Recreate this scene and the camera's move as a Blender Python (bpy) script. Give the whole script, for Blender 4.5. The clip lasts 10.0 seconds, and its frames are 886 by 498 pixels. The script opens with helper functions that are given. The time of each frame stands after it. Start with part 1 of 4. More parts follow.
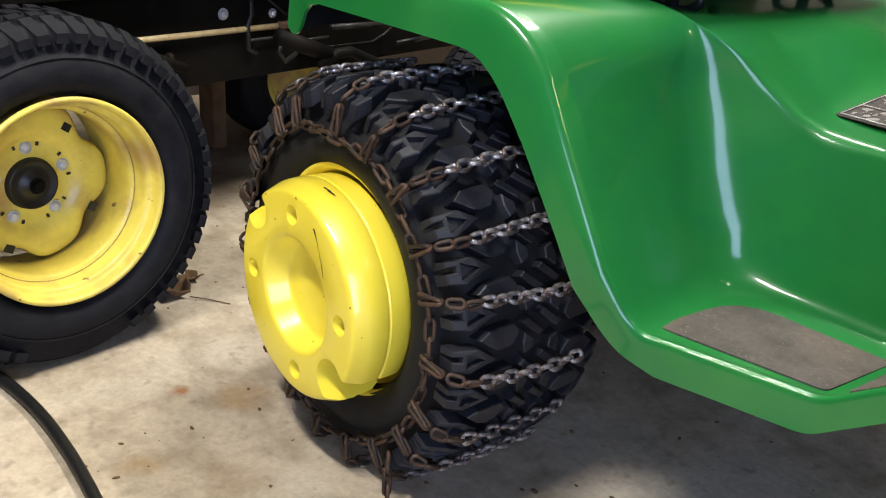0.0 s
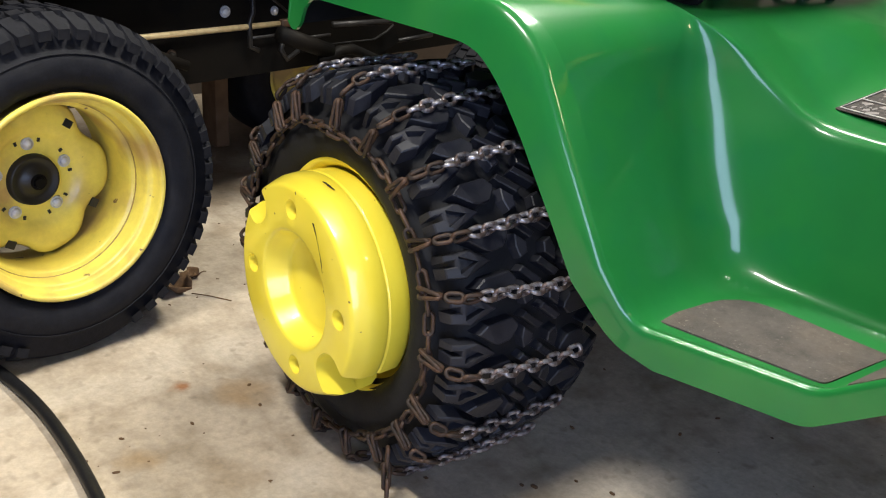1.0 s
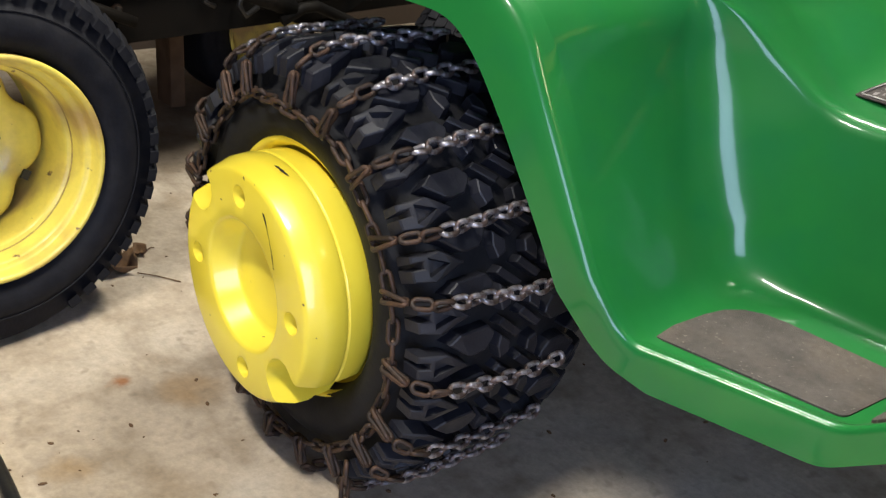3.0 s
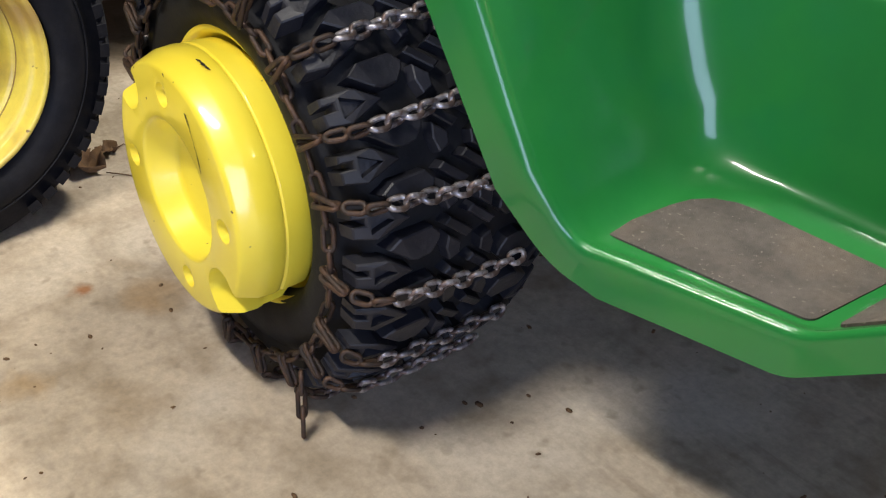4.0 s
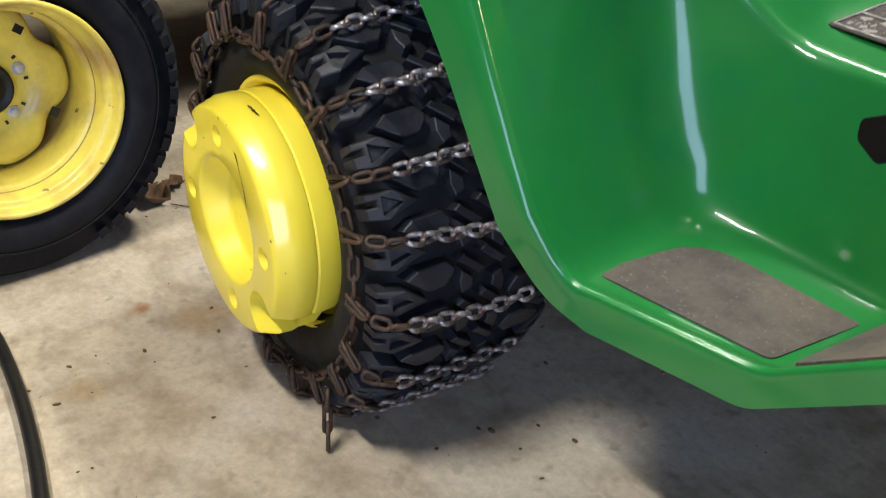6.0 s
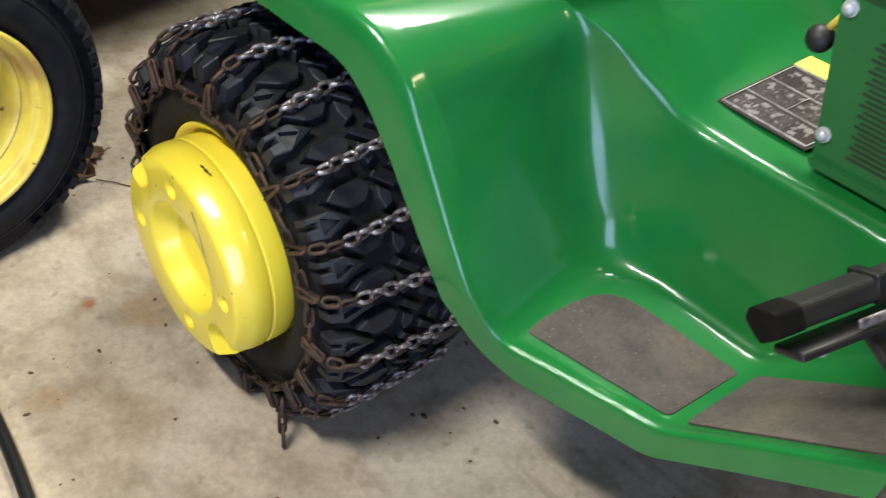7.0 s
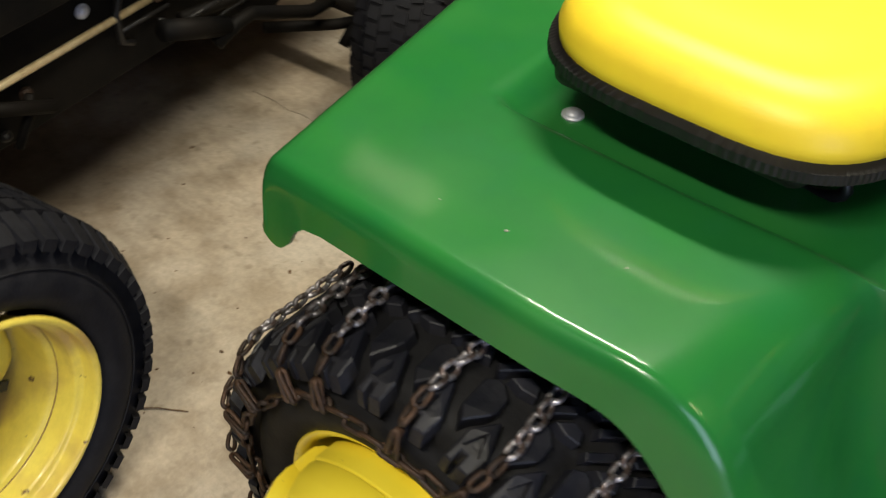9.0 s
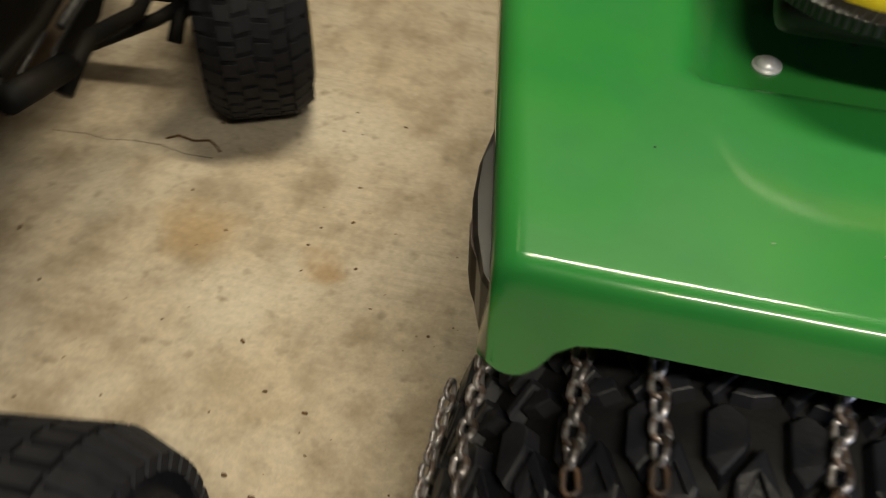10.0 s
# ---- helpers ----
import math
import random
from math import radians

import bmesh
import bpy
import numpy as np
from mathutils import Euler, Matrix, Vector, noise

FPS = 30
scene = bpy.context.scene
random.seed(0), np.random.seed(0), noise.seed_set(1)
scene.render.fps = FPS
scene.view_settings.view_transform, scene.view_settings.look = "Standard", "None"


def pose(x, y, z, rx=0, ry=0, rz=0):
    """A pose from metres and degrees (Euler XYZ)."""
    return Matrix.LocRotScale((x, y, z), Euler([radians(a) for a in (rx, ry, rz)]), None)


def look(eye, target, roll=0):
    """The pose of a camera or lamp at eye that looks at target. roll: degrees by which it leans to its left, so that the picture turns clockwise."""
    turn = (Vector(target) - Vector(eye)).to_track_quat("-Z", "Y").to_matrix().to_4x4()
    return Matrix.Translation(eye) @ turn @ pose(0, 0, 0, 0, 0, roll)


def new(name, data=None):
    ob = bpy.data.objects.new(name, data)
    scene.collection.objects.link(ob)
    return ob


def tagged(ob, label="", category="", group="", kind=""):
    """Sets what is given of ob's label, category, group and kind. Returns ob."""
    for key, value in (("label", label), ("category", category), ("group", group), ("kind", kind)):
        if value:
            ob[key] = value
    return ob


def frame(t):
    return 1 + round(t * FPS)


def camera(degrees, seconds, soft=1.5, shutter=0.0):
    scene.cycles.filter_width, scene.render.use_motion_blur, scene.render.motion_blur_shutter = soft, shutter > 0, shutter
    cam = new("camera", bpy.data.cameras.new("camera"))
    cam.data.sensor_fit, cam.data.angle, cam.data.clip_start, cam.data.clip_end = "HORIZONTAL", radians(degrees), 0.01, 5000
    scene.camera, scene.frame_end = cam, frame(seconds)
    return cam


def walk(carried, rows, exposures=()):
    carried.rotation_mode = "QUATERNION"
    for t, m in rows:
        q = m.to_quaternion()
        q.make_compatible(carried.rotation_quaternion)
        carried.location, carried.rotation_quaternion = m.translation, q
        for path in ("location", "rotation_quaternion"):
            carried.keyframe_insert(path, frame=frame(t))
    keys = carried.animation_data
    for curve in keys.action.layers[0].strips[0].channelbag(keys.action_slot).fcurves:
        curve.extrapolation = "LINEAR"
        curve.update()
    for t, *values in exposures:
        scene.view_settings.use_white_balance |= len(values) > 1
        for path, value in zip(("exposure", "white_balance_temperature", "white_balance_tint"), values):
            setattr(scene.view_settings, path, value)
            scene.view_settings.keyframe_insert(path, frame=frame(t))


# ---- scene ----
cam = camera(47.1, 10.0, soft=1.1, shutter=0.4)
PATH = [
    (0, (1.155, -1.183, 0.896), (-0.283, -0.02, 0.136), 3.2),
    (0.5, (1.157, -1.185, 0.894), (-0.281, -0.021, 0.134), 3.2),
    (1, (1.163, -1.179, 0.888), (-0.282, -0.023, 0.13), 3.1),
    (1.5, (1.157, -1.181, 0.894), (-0.279, -0.023, 0.121), 3.1),
    (2, (1.155, -1.172, 0.892), (-0.271, -0.004, 0.116), 3.5),
    (3.3, (1.018, -1.039, 0.858), (-0.332, 0.135, -0.035), 4.8),
    (3.5, (1.02, -1.011, 0.847), (-0.303, 0.124, -0.134), 3.8),
    (4, (1.025, -0.925, 0.861), (-0.305, 0.12, -0.206), 1.2),
    (4.5, (1.063, -0.867, 0.864), (-0.328, 0.096, -0.202), -1.0),
    (4.8, (1.09, -0.844, 0.875), (-0.33, 0.064, -0.201), -2.6),
    (5, (1.106, -0.857, 0.884), (-0.317, 0.05, -0.189), -2.3),
    (5.2, (1.117, -0.867, 0.884), (-0.314, 0.04, -0.18), -1.7),
    (6.3, (1.149, -0.969, 0.957), (-0.277, 0.035, -0.022), 3.1),
    (6.4, (1.133, -0.978, 0.989), (-0.275, 0.047, 0.005), 3.4),
    (6.5, (1.122, -0.992, 1.048), (-0.247, 0.048, 0.026), 3.3),
    (7, (1.071, -0.999, 1.232), (-0.063, 0.051, -0.037), 4.9),
    (7.2, (1.066, -0.971, 1.277), (-0.033, 0.106, 0.001), 5.4),
    (7.4, (1.04, -0.94, 1.315), (-0.042, 0.142, 0.027), 5.0),
    (7.5, (1.027, -0.922, 1.322), (-0.07, 0.147, 0.036), 4.3),
    (8, (0.852, -0.83, 1.338), (-0.307, 0.093, -0.006), -1.6),
    (8.1, (0.814, -0.822, 1.333), (-0.347, 0.086, -0.018), -2.2),
    (8.5, (0.677, -0.806, 1.291), (-0.491, 0.103, -0.054), -3.0),
    (8.8, (0.567, -0.844, 1.297), (-0.525, 0.167, -0.039), -1.5),
    (9, (0.454, -0.923, 1.342), (-0.475, 0.231, -0.002), 2.2),
    (9.3, (0.202, -0.963, 1.309), (-0.458, 0.326, -0.07), 4.2),
    (9.5, (0.118, -0.965, 1.284), (-0.481, 0.354, -0.095), 4.8),
    (9.8, (-0.045, -0.934, 1.255), (-0.505, 0.399, -0.164), 3.0),
    (10, (-0.141, -0.85, 1.227), (-0.454, 0.463, -0.248), 0.8),
]
walk(cam, [(t, look(eye, target, roll)) for t, eye, target, roll in PATH],
     exposures=[(0.0, 0.40, 6420, 8), (2.0, 0.40, 6420, 8), (4.5, 0.23, 6560, 10), (6.5, 0.27, 6300, 5), (8.0, 0.18, 6250, 6), (8.5, 0.0, 6300, 6), (9.0, -0.30, 7050, 6), (9.4, -0.56, 8500, 8), (10.0, -0.31, 7700, 4)])

# ---- world and light ----
scene.view_settings.exposure = 0.0
world = bpy.data.worlds.new("world")
scene.world = world
world.use_nodes = True
wn = world.node_tree
sky = wn.nodes.new("ShaderNodeTexSky")
sky.sky_type, sky.sun_disc = "NISHITA", False
sky.sun_elevation, sky.sun_rotation = radians(35), radians(200)
wn.nodes["Background"].inputs["Strength"].default_value = 0.08
wn.links.new(sky.outputs["Color"], wn.nodes["Background"].inputs["Color"])


def area_lamp(name, eye, target, sx, sy, watts, colour):
    data = bpy.data.lights.new(name, "AREA")
    data.shape, data.size, data.size_y, data.energy, data.color = "RECTANGLE", sx, sy, watts, colour
    ob = new(name, data)
    ob.matrix_world = look(eye, target)
    return ob


area_lamp("door_daylight", (2.86, -2.12, 1.06), (0.3, -0.40, 0.6), 1.10, 2.06, 51, (0.53, 0.65, 1.0))
area_lamp("tube_light_near", (-0.15, 0.50, 2.36), (-0.15, 0.50, 0), 1.0, 0.10, 57, (1.0, 0.95, 0.84))
area_lamp("tube_light_side", (0.42, -1.45, 2.36), (0.42, -1.45, 0), 0.8, 0.10, 55, (1.0, 0.95, 0.86))
area_lamp("tube_light_back", (-1.50, 1.20, 2.36), (-1.45, 1.20, 0), 0.12, 0.4, 0.45, (1.0, 0.86, 0.62))
area_lamp("tube_light_far", (2.75, 0.50, 2.36), (2.70, 0.50, 0), 0.10, 0.9, 16, (1.0, 0.80, 0.50))


# ---- materials ----
def material(name, colour, rough=0.5, metal=0.0, colour2=None, scale=20.0, detail=4.0, mix=(0.4, 0.65), bump=0.0, bump_scale=None,
             coat=0.0, spots=None, spot_scale=60.0, spot_edge=(0.68, 0.72), rough2=None, island=0.0, ramp2=None, scale2=3.0, spec=0.5, stains_and_shade=(), grain=0.0, grain_scale=160.0, streak=0.0):
    """A surface with a broad and a fine variation, optional specks and a fine relief."""
    m = bpy.data.materials.new(name)
    m.use_nodes = True
    nt = m.node_tree
    n, l = nt.nodes, nt.links
    b = n["Principled BSDF"]
    b.inputs["Metallic"].default_value = metal
    b.inputs["Coat Weight"].default_value = coat
    b.inputs["Coat Roughness"].default_value = 0.10
    b.inputs["Specular IOR Level"].default_value = spec
    co = n.new("ShaderNodeTexCoord")

    def noise_tex(s, d=detail):
        t = n.new("ShaderNodeTexNoise")
        t.inputs["Scale"].default_value, t.inputs["Detail"].default_value = s, d
        l.new(co.outputs["Object"], t.inputs["Vector"])
        return t

    def ramp(src, lo, hi):
        r = n.new("ShaderNodeMapRange")
        r.inputs["From Min"].default_value, r.inputs["From Max"].default_value = lo, hi
        l.new(src, r.inputs["Value"])
        return r.outputs["Result"]

    def blend(fac, c1, c2):
        x = n.new("ShaderNodeMix")
        x.data_type = "RGBA"
        if isinstance(fac, float):
            x.inputs[0].default_value = fac
        else:
            l.new(fac, x.inputs[0])
        for k, c in ((6, c1), (7, c2)):
            if isinstance(c, tuple):
                x.inputs[k].default_value = (*c, 1)
            else:
                l.new(c, x.inputs[k])
        return x.outputs[2]

    out = colour
    fine = noise_tex(scale)
    if colour2:
        out = blend(ramp(fine.outputs["Fac"], *mix), out, colour2)
    if ramp2:
        broad = noise_tex(scale2, 5.0)
        out = blend(ramp(broad.outputs["Fac"], 0.48, 0.66), out, ramp2)
    if spots:
        sp = noise_tex(spot_scale, 2.0)
        out = blend(ramp(sp.outputs["Fac"], *spot_edge), out, spots)
    # soft-edged blots of colour, for stained patches and for painted shade
    for sx, sy, size, tint, strength in stains_and_shade:
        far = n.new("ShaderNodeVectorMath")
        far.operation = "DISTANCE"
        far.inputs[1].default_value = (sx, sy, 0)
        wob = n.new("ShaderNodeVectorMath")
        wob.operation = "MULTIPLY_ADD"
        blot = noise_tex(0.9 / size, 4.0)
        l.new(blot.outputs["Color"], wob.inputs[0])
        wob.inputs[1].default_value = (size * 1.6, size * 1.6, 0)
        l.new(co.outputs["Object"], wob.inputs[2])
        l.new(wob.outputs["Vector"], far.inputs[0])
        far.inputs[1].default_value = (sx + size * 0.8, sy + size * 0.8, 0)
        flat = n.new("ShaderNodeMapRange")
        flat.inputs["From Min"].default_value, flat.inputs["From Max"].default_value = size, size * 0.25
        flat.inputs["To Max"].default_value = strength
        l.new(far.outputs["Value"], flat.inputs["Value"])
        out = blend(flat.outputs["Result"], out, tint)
    if island:
        info = n.new("ShaderNodeObjectInfo")
        hsv = n.new("ShaderNodeHueSaturation")
        mr = n.new("ShaderNodeMapRange")
        mr.inputs["To Min"].default_value, mr.inputs["To Max"].default_value = 1 - island, 1 + island
        l.new(info.outputs["Random"], mr.inputs["Value"])
        l.new(mr.outputs["Result"], hsv.inputs["Value"])
        if isinstance(out, tuple):
            hsv.inputs["Color"].default_value = (*out, 1)
        else:
            l.new(out, hsv.inputs["Color"])
        out = hsv.outputs["Color"]
    if streak:
        mp = n.new("ShaderNodeMapping")
        mp.inputs["Rotation"].default_value = (0, 0, 0.55)
        mp.inputs["Scale"].default_value = (2.2, 26.0, 1.0)
        l.new(co.outputs["Object"], mp.inputs["Vector"])
        t = noise_tex(1.6, 8.0)
        t.inputs["Roughness"].default_value = 0.65
        l.new(mp.outputs["Vector"], t.inputs["Vector"])
        patch = noise_tex(2.6, 3.0)
        both = n.new("ShaderNodeMath")
        both.operation = "MULTIPLY"
        l.new(ramp(t.outputs["Fac"], 0.50, 0.72), both.inputs[0])
        l.new(ramp(patch.outputs["Fac"], 0.42, 0.42 + 0.20 / streak), both.inputs[1])
        out = blend(both.outputs[0], out, (0.215, 0.165, 0.112))
    if grain:
        g = noise_tex(grain_scale, 8.0)
        g.inputs["Roughness"].default_value = 0.75
        hsv = n.new("ShaderNodeHueSaturation")
        mr = n.new("ShaderNodeMapRange")
        mr.inputs["From Min"].default_value, mr.inputs["From Max"].default_value = 0.30, 0.70
        mr.inputs["To Min"].default_value, mr.inputs["To Max"].default_value = 1 - grain, 1 + grain
        l.new(g.outputs["Fac"], mr.inputs["Value"])
        l.new(mr.outputs["Result"], hsv.inputs["Value"])
        if isinstance(out, tuple):
            hsv.inputs["Color"].default_value = (*out, 1)
        else:
            l.new(out, hsv.inputs["Color"])
        out = hsv.outputs["Color"]
    if isinstance(out, tuple):
        b.inputs["Base Color"].default_value = (*out, 1)
    else:
        l.new(out, b.inputs["Base Color"])
    if rough2 is None:
        b.inputs["Roughness"].default_value = rough
    else:
        mr = n.new("ShaderNodeMapRange")
        mr.inputs["From Min"].default_value, mr.inputs["From Max"].default_value = 0.35, 0.65
        mr.inputs["To Min"].default_value, mr.inputs["To Max"].default_value = rough, rough2
        l.new(fine.outputs["Fac"], mr.inputs["Value"])
        l.new(mr.outputs["Result"], b.inputs["Roughness"])
    if bump:
        bt = noise_tex(bump_scale or scale * 4)
        bp = n.new("ShaderNodeBump")
        bp.inputs["Strength"].default_value, bp.inputs["Distance"].default_value = bump, 0.004
        l.new(bt.outputs["Fac"], bp.inputs["Height"])
        l.new(bp.outputs["Normal"], b.inputs["Normal"])
        if coat:
            l.new(bp.outputs["Normal"], b.inputs["Coat Normal"])
    return m


GREEN = material("green_paint", (0.014, 0.157, 0.031), 0.28, colour2=(0.011, 0.141, 0.030), scale=9, coat=0.82, spec=0.2, rough2=0.42, bump=0.09, bump_scale=13, spots=(0.027, 0.186, 0.039), spot_scale=5, spot_edge=(0.5, 0.75), ramp2=(0.012, 0.146, 0.035), scale2=14)
GREEN_SHEET = material("green_sheet_paint", (0.012, 0.120, 0.026), 0.42, colour2=(0.010, 0.105, 0.023), scale=12, coat=0.2)
YELLOW = material("yellow_paint", (0.875, 0.715, 0.062), 0.34, colour2=(0.85, 0.67, 0.046), scale=10, coat=0.65, spots=(0.12, 0.08, 0.03), spot_scale=70, spot_edge=(0.745, 0.76), bump=0.05, bump_scale=60)
YELLOW_OLD = material("worn_yellow_paint", (0.79, 0.65, 0.11), 0.38, colour2=(0.71, 0.56, 0.10), scale=14, coat=0.15, spots=(0.16, 0.095, 0.035), spot_scale=48, spot_edge=(0.715, 0.745), bump=0.08, bump_scale=40, ramp2=(0.46, 0.31, 0.095), scale2=7.5, grain=0.10, grain_scale=40)
SEAT = material("yellow_vinyl", (0.88, 0.66, 0.04), 0.45, colour2=(0.85, 0.62, 0.04), scale=30, bump=0.06, bump_scale=300)
RUBBER = material("tyre_rubber", (0.0065, 0.0066, 0.0085), 0.6, colour2=(0.0105, 0.0105, 0.012), scale=26, rough2=0.75, bump=0.12, bump_scale=220, spots=(0.022, 0.019, 0.017), spot_scale=18, spot_edge=(0.64, 0.88), spec=0.26, grain=0.3)
LUG = material("tread_rubber", (0.0095, 0.0102, 0.0155), 0.40, colour2=(0.0150, 0.0153, 0.0205), scale=30, rough2=0.60, bump=0.18, bump_scale=160, island=0.3, spots=(0.055, 0.048, 0.038), spot_scale=34, spot_edge=(0.70, 0.84), spec=0.4)
RUBBER_OLD = material("weathered_tyre_rubber", (0.0065, 0.0070, 0.0105), 0.6, colour2=(0.0120, 0.0120, 0.0150), scale=22, rough2=0.75, bump=0.12, bump_scale=200, spec=0.2, grain=0.35, grain_scale=60)
RUST = material("rusty_chain_steel", (0.036, 0.025, 0.020), 0.6, 0.35, colour2=(0.072, 0.038, 0.022), scale=70, bump=0.25, bump_scale=400, island=0.4)
STEEL = material("worn_chain_steel", (0.38, 0.365, 0.39), 0.34, 0.7, colour2=(0.13, 0.095, 0.085), scale=75, mix=(0.44, 0.60), rough2=0.55, bump=0.2, bump_scale=260, island=0.35)
CHROME = material("zinc_plated_steel", (0.62, 0.64, 0.70), 0.38, 0.35, colour2=(0.50, 0.50, 0.53), scale=120)
GRIME = material("rusty_grime", (0.26, 0.17, 0.05), 0.8, colour2=(0.42, 0.30, 0.07), scale=60)
BLACK = material("black_paint", (0.0075, 0.0075, 0.0085), 0.42, colour2=(0.013, 0.012, 0.012), scale=18, bump=0.06, bump_scale=90, spec=0.4)
BLACK_DULL = material("greasy_black_steel", (0.004, 0.0039, 0.004), 0.6, colour2=(0.009, 0.0075, 0.0065), scale=12, bump=0.15, bump_scale=70, ramp2=(0.007, 0.006, 0.005), scale2=6, spec=0.08)
SEAT_PAN = material("seat_pan_steel", (0.012, 0.008, 0.007), 0.5, colour2=(0.014, 0.009, 0.008), scale=20, bump=0.08, bump_scale=80)
PEDAL_RUBBER = material("black_pedal_rubber", (0.0085, 0.008, 0.0085), 0.5, colour2=(0.020, 0.018, 0.018), scale=26, bump=0.1, bump_scale=200, spec=0.4)
GRIT = material("grit_tread_pad", (0.085, 0.071, 0.064), 0.85, grain=0.25, grain_scale=120, colour2=(0.055, 0.046, 0.042), scale=22, bump=0.5, bump_scale=700, spots=(0.17, 0.145, 0.125), spot_scale=260, spot_edge=(0.66, 0.72), ramp2=(0.105, 0.082, 0.068), scale2=9)
BRASS = material("yellow_zinc_rod", (0.78, 0.63, 0.38), 0.32, 0.45, colour2=(0.62, 0.47, 0.26), scale=60)
DECAL_YELLOW = material("decal_yellow", (0.84, 0.68, 0.03), 0.35, colour2=(0.80, 0.64, 0.03), scale=40)
DECAL_BLACK = material("decal_black", (0.014, 0.014, 0.014), 0.4, colour2=(0.02, 0.02, 0.02), scale=40)
DECAL_BROWN = material("decal_dark", (0.032, 0.023, 0.021), 0.7, spec=0.2, colour2=(0.024, 0.018, 0.017), scale=50)
DECAL_MID = material("decal_brown_grey", (0.060, 0.052, 0.048), 0.7, spec=0.2, colour2=(0.024, 0.020, 0.019), scale=150)
DECAL_GREY = material("decal_grey", (0.22, 0.20, 0.19), 0.7, spec=0.2, colour2=(0.20, 0.18, 0.175), scale=60)
DECAL_WHITE = material("decal_white", (0.50, 0.47, 0.45), 0.7, spec=0.2, colour2=(0.30, 0.275, 0.26), scale=60)
HOSE = material("black_hose_rubber", (0.0055, 0.0055, 0.0065), 0.45, colour2=(0.009, 0.009, 0.0095), scale=40, bump=0.1, bump_scale=150, spec=0.4)
LEAF = material("dry_leaf", (0.14, 0.075, 0.03), 0.8, colour2=(0.08, 0.042, 0.02), scale=60, bump=0.3, bump_scale=120)
WOOD = material("old_wood", (0.17, 0.10, 0.055), 0.75, colour2=(0.11, 0.062, 0.033), scale=16, bump=0.25, bump_scale=60)
WALL = material("garage_wall_boards", (0.115, 0.095, 0.075), 0.85, colour2=(0.09, 0.074, 0.057), scale=5, bump=0.1, bump_scale=90)
PALE_WALL = material("pale_wall_boards", (0.42, 0.38, 0.33), 0.8, colour2=(0.35, 0.31, 0.26), scale=5, bump=0.1, bump_scale=90)
DARK_WALL = material("dark_wall_boards", (0.050, 0.034, 0.024), 0.8, colour2=(0.032, 0.022, 0.016), scale=6, bump=0.2, bump_scale=50)
WORN_EDGE = material("worn_black_bar", (0.030, 0.029, 0.030), 0.45, 0.3, colour2=(0.012, 0.011, 0.011), scale=30, bump=0.1, bump_scale=90, spec=0.3)
LAMP_BODY = material("lamp_housing", (0.8, 0.8, 0.78), 0.5, colour2=(0.75, 0.75, 0.72), scale=20)
CONCRETE = material("concrete_floor", (0.455, 0.378, 0.288), 0.62, colour2=(0.31, 0.248, 0.178), scale=13, detail=12.0, grain=0.20, grain_scale=70, streak=0.45, mix=(0.42, 0.68), rough2=0.8, bump=0.15, bump_scale=60,
                    spots=(0.27, 0.22, 0.16), spot_scale=30, spot_edge=(0.60, 0.80), ramp2=(0.52, 0.455, 0.37), scale2=3.5,
                    # the first three blots paint brown staining plus the rear mower's shadow
                    stains_and_shade=((-1.52, -0.20, 0.52, (0.085, 0.048, 0.026), 0.9), (-1.60, 0.50, 0.50, (0.085, 0.048, 0.026), 0.9), (-1.40, -0.80, 0.40, (0.10, 0.06, 0.03), 0.8), (0.62, -0.30, 0.05, (0.36, 0.22, 0.07), 0.5), (0.02, -0.62, 0.07, (0.26, 0.19, 0.12), 0.5), (0.22, -0.66, 0.05, (0.22, 0.17, 0.11), 0.55), (-0.10, -0.72, 0.04, (0.34, 0.21, 0.08), 0.5), (-0.272, -0.580, 0.022, (0.26, 0.10, 0.03), 0.9), (-0.20, -0.50, 0.06, (0.30, 0.18, 0.07), 0.6), (-0.80, 0.18, 0.09, (0.33, 0.20, 0.07), 0.55), (-0.58, 0.15, 0.05, (0.30, 0.17, 0.06), 0.6),
                            (-0.45, -0.75, 0.10, (0.27, 0.21, 0.14), 0.5), (0.45, -0.45, 0.10, (0.28, 0.22, 0.16), 0.5), (0.55, -0.60, 0.05, (0.33, 0.19, 0.08), 0.6), (-0.65, -0.10, 0.12, (0.30, 0.23, 0.15), 0.45)))


# ---- mesh helpers ----
def link_mesh(name, bm, mat, parent=None, label="", smooth=True):
    me = bpy.data.meshes.new(name)
    bmesh.ops.recalc_face_normals(bm, faces=bm.faces)
    bm.to_mesh(me)
    bm.free()
    me.materials.append(mat)
    for p in me.polygons:
        p.use_smooth = smooth
    ob = new(name, me)
    if parent:
        ob.parent = parent
    if label:
        ob["label"] = label
    return ob


def part(name, bm, mat, parent, label="", smooth=True):
    return link_mesh(name, bm, mat, parent, label, smooth)


def sharpen(ob, degrees=35):
    me = ob.data
    bm = bmesh.new()
    bm.from_mesh(me)
    for e in bm.edges:
        e.smooth = not (len(e.link_faces) == 2 and e.calc_face_angle(0) > radians(degrees))
    bm.to_mesh(me)
    bm.free()
    return ob


def thing(name, at, label, category, group="", kind=""):
    ob = new(name)
    ob.location = at
    return tagged(ob, label, category, group, kind)


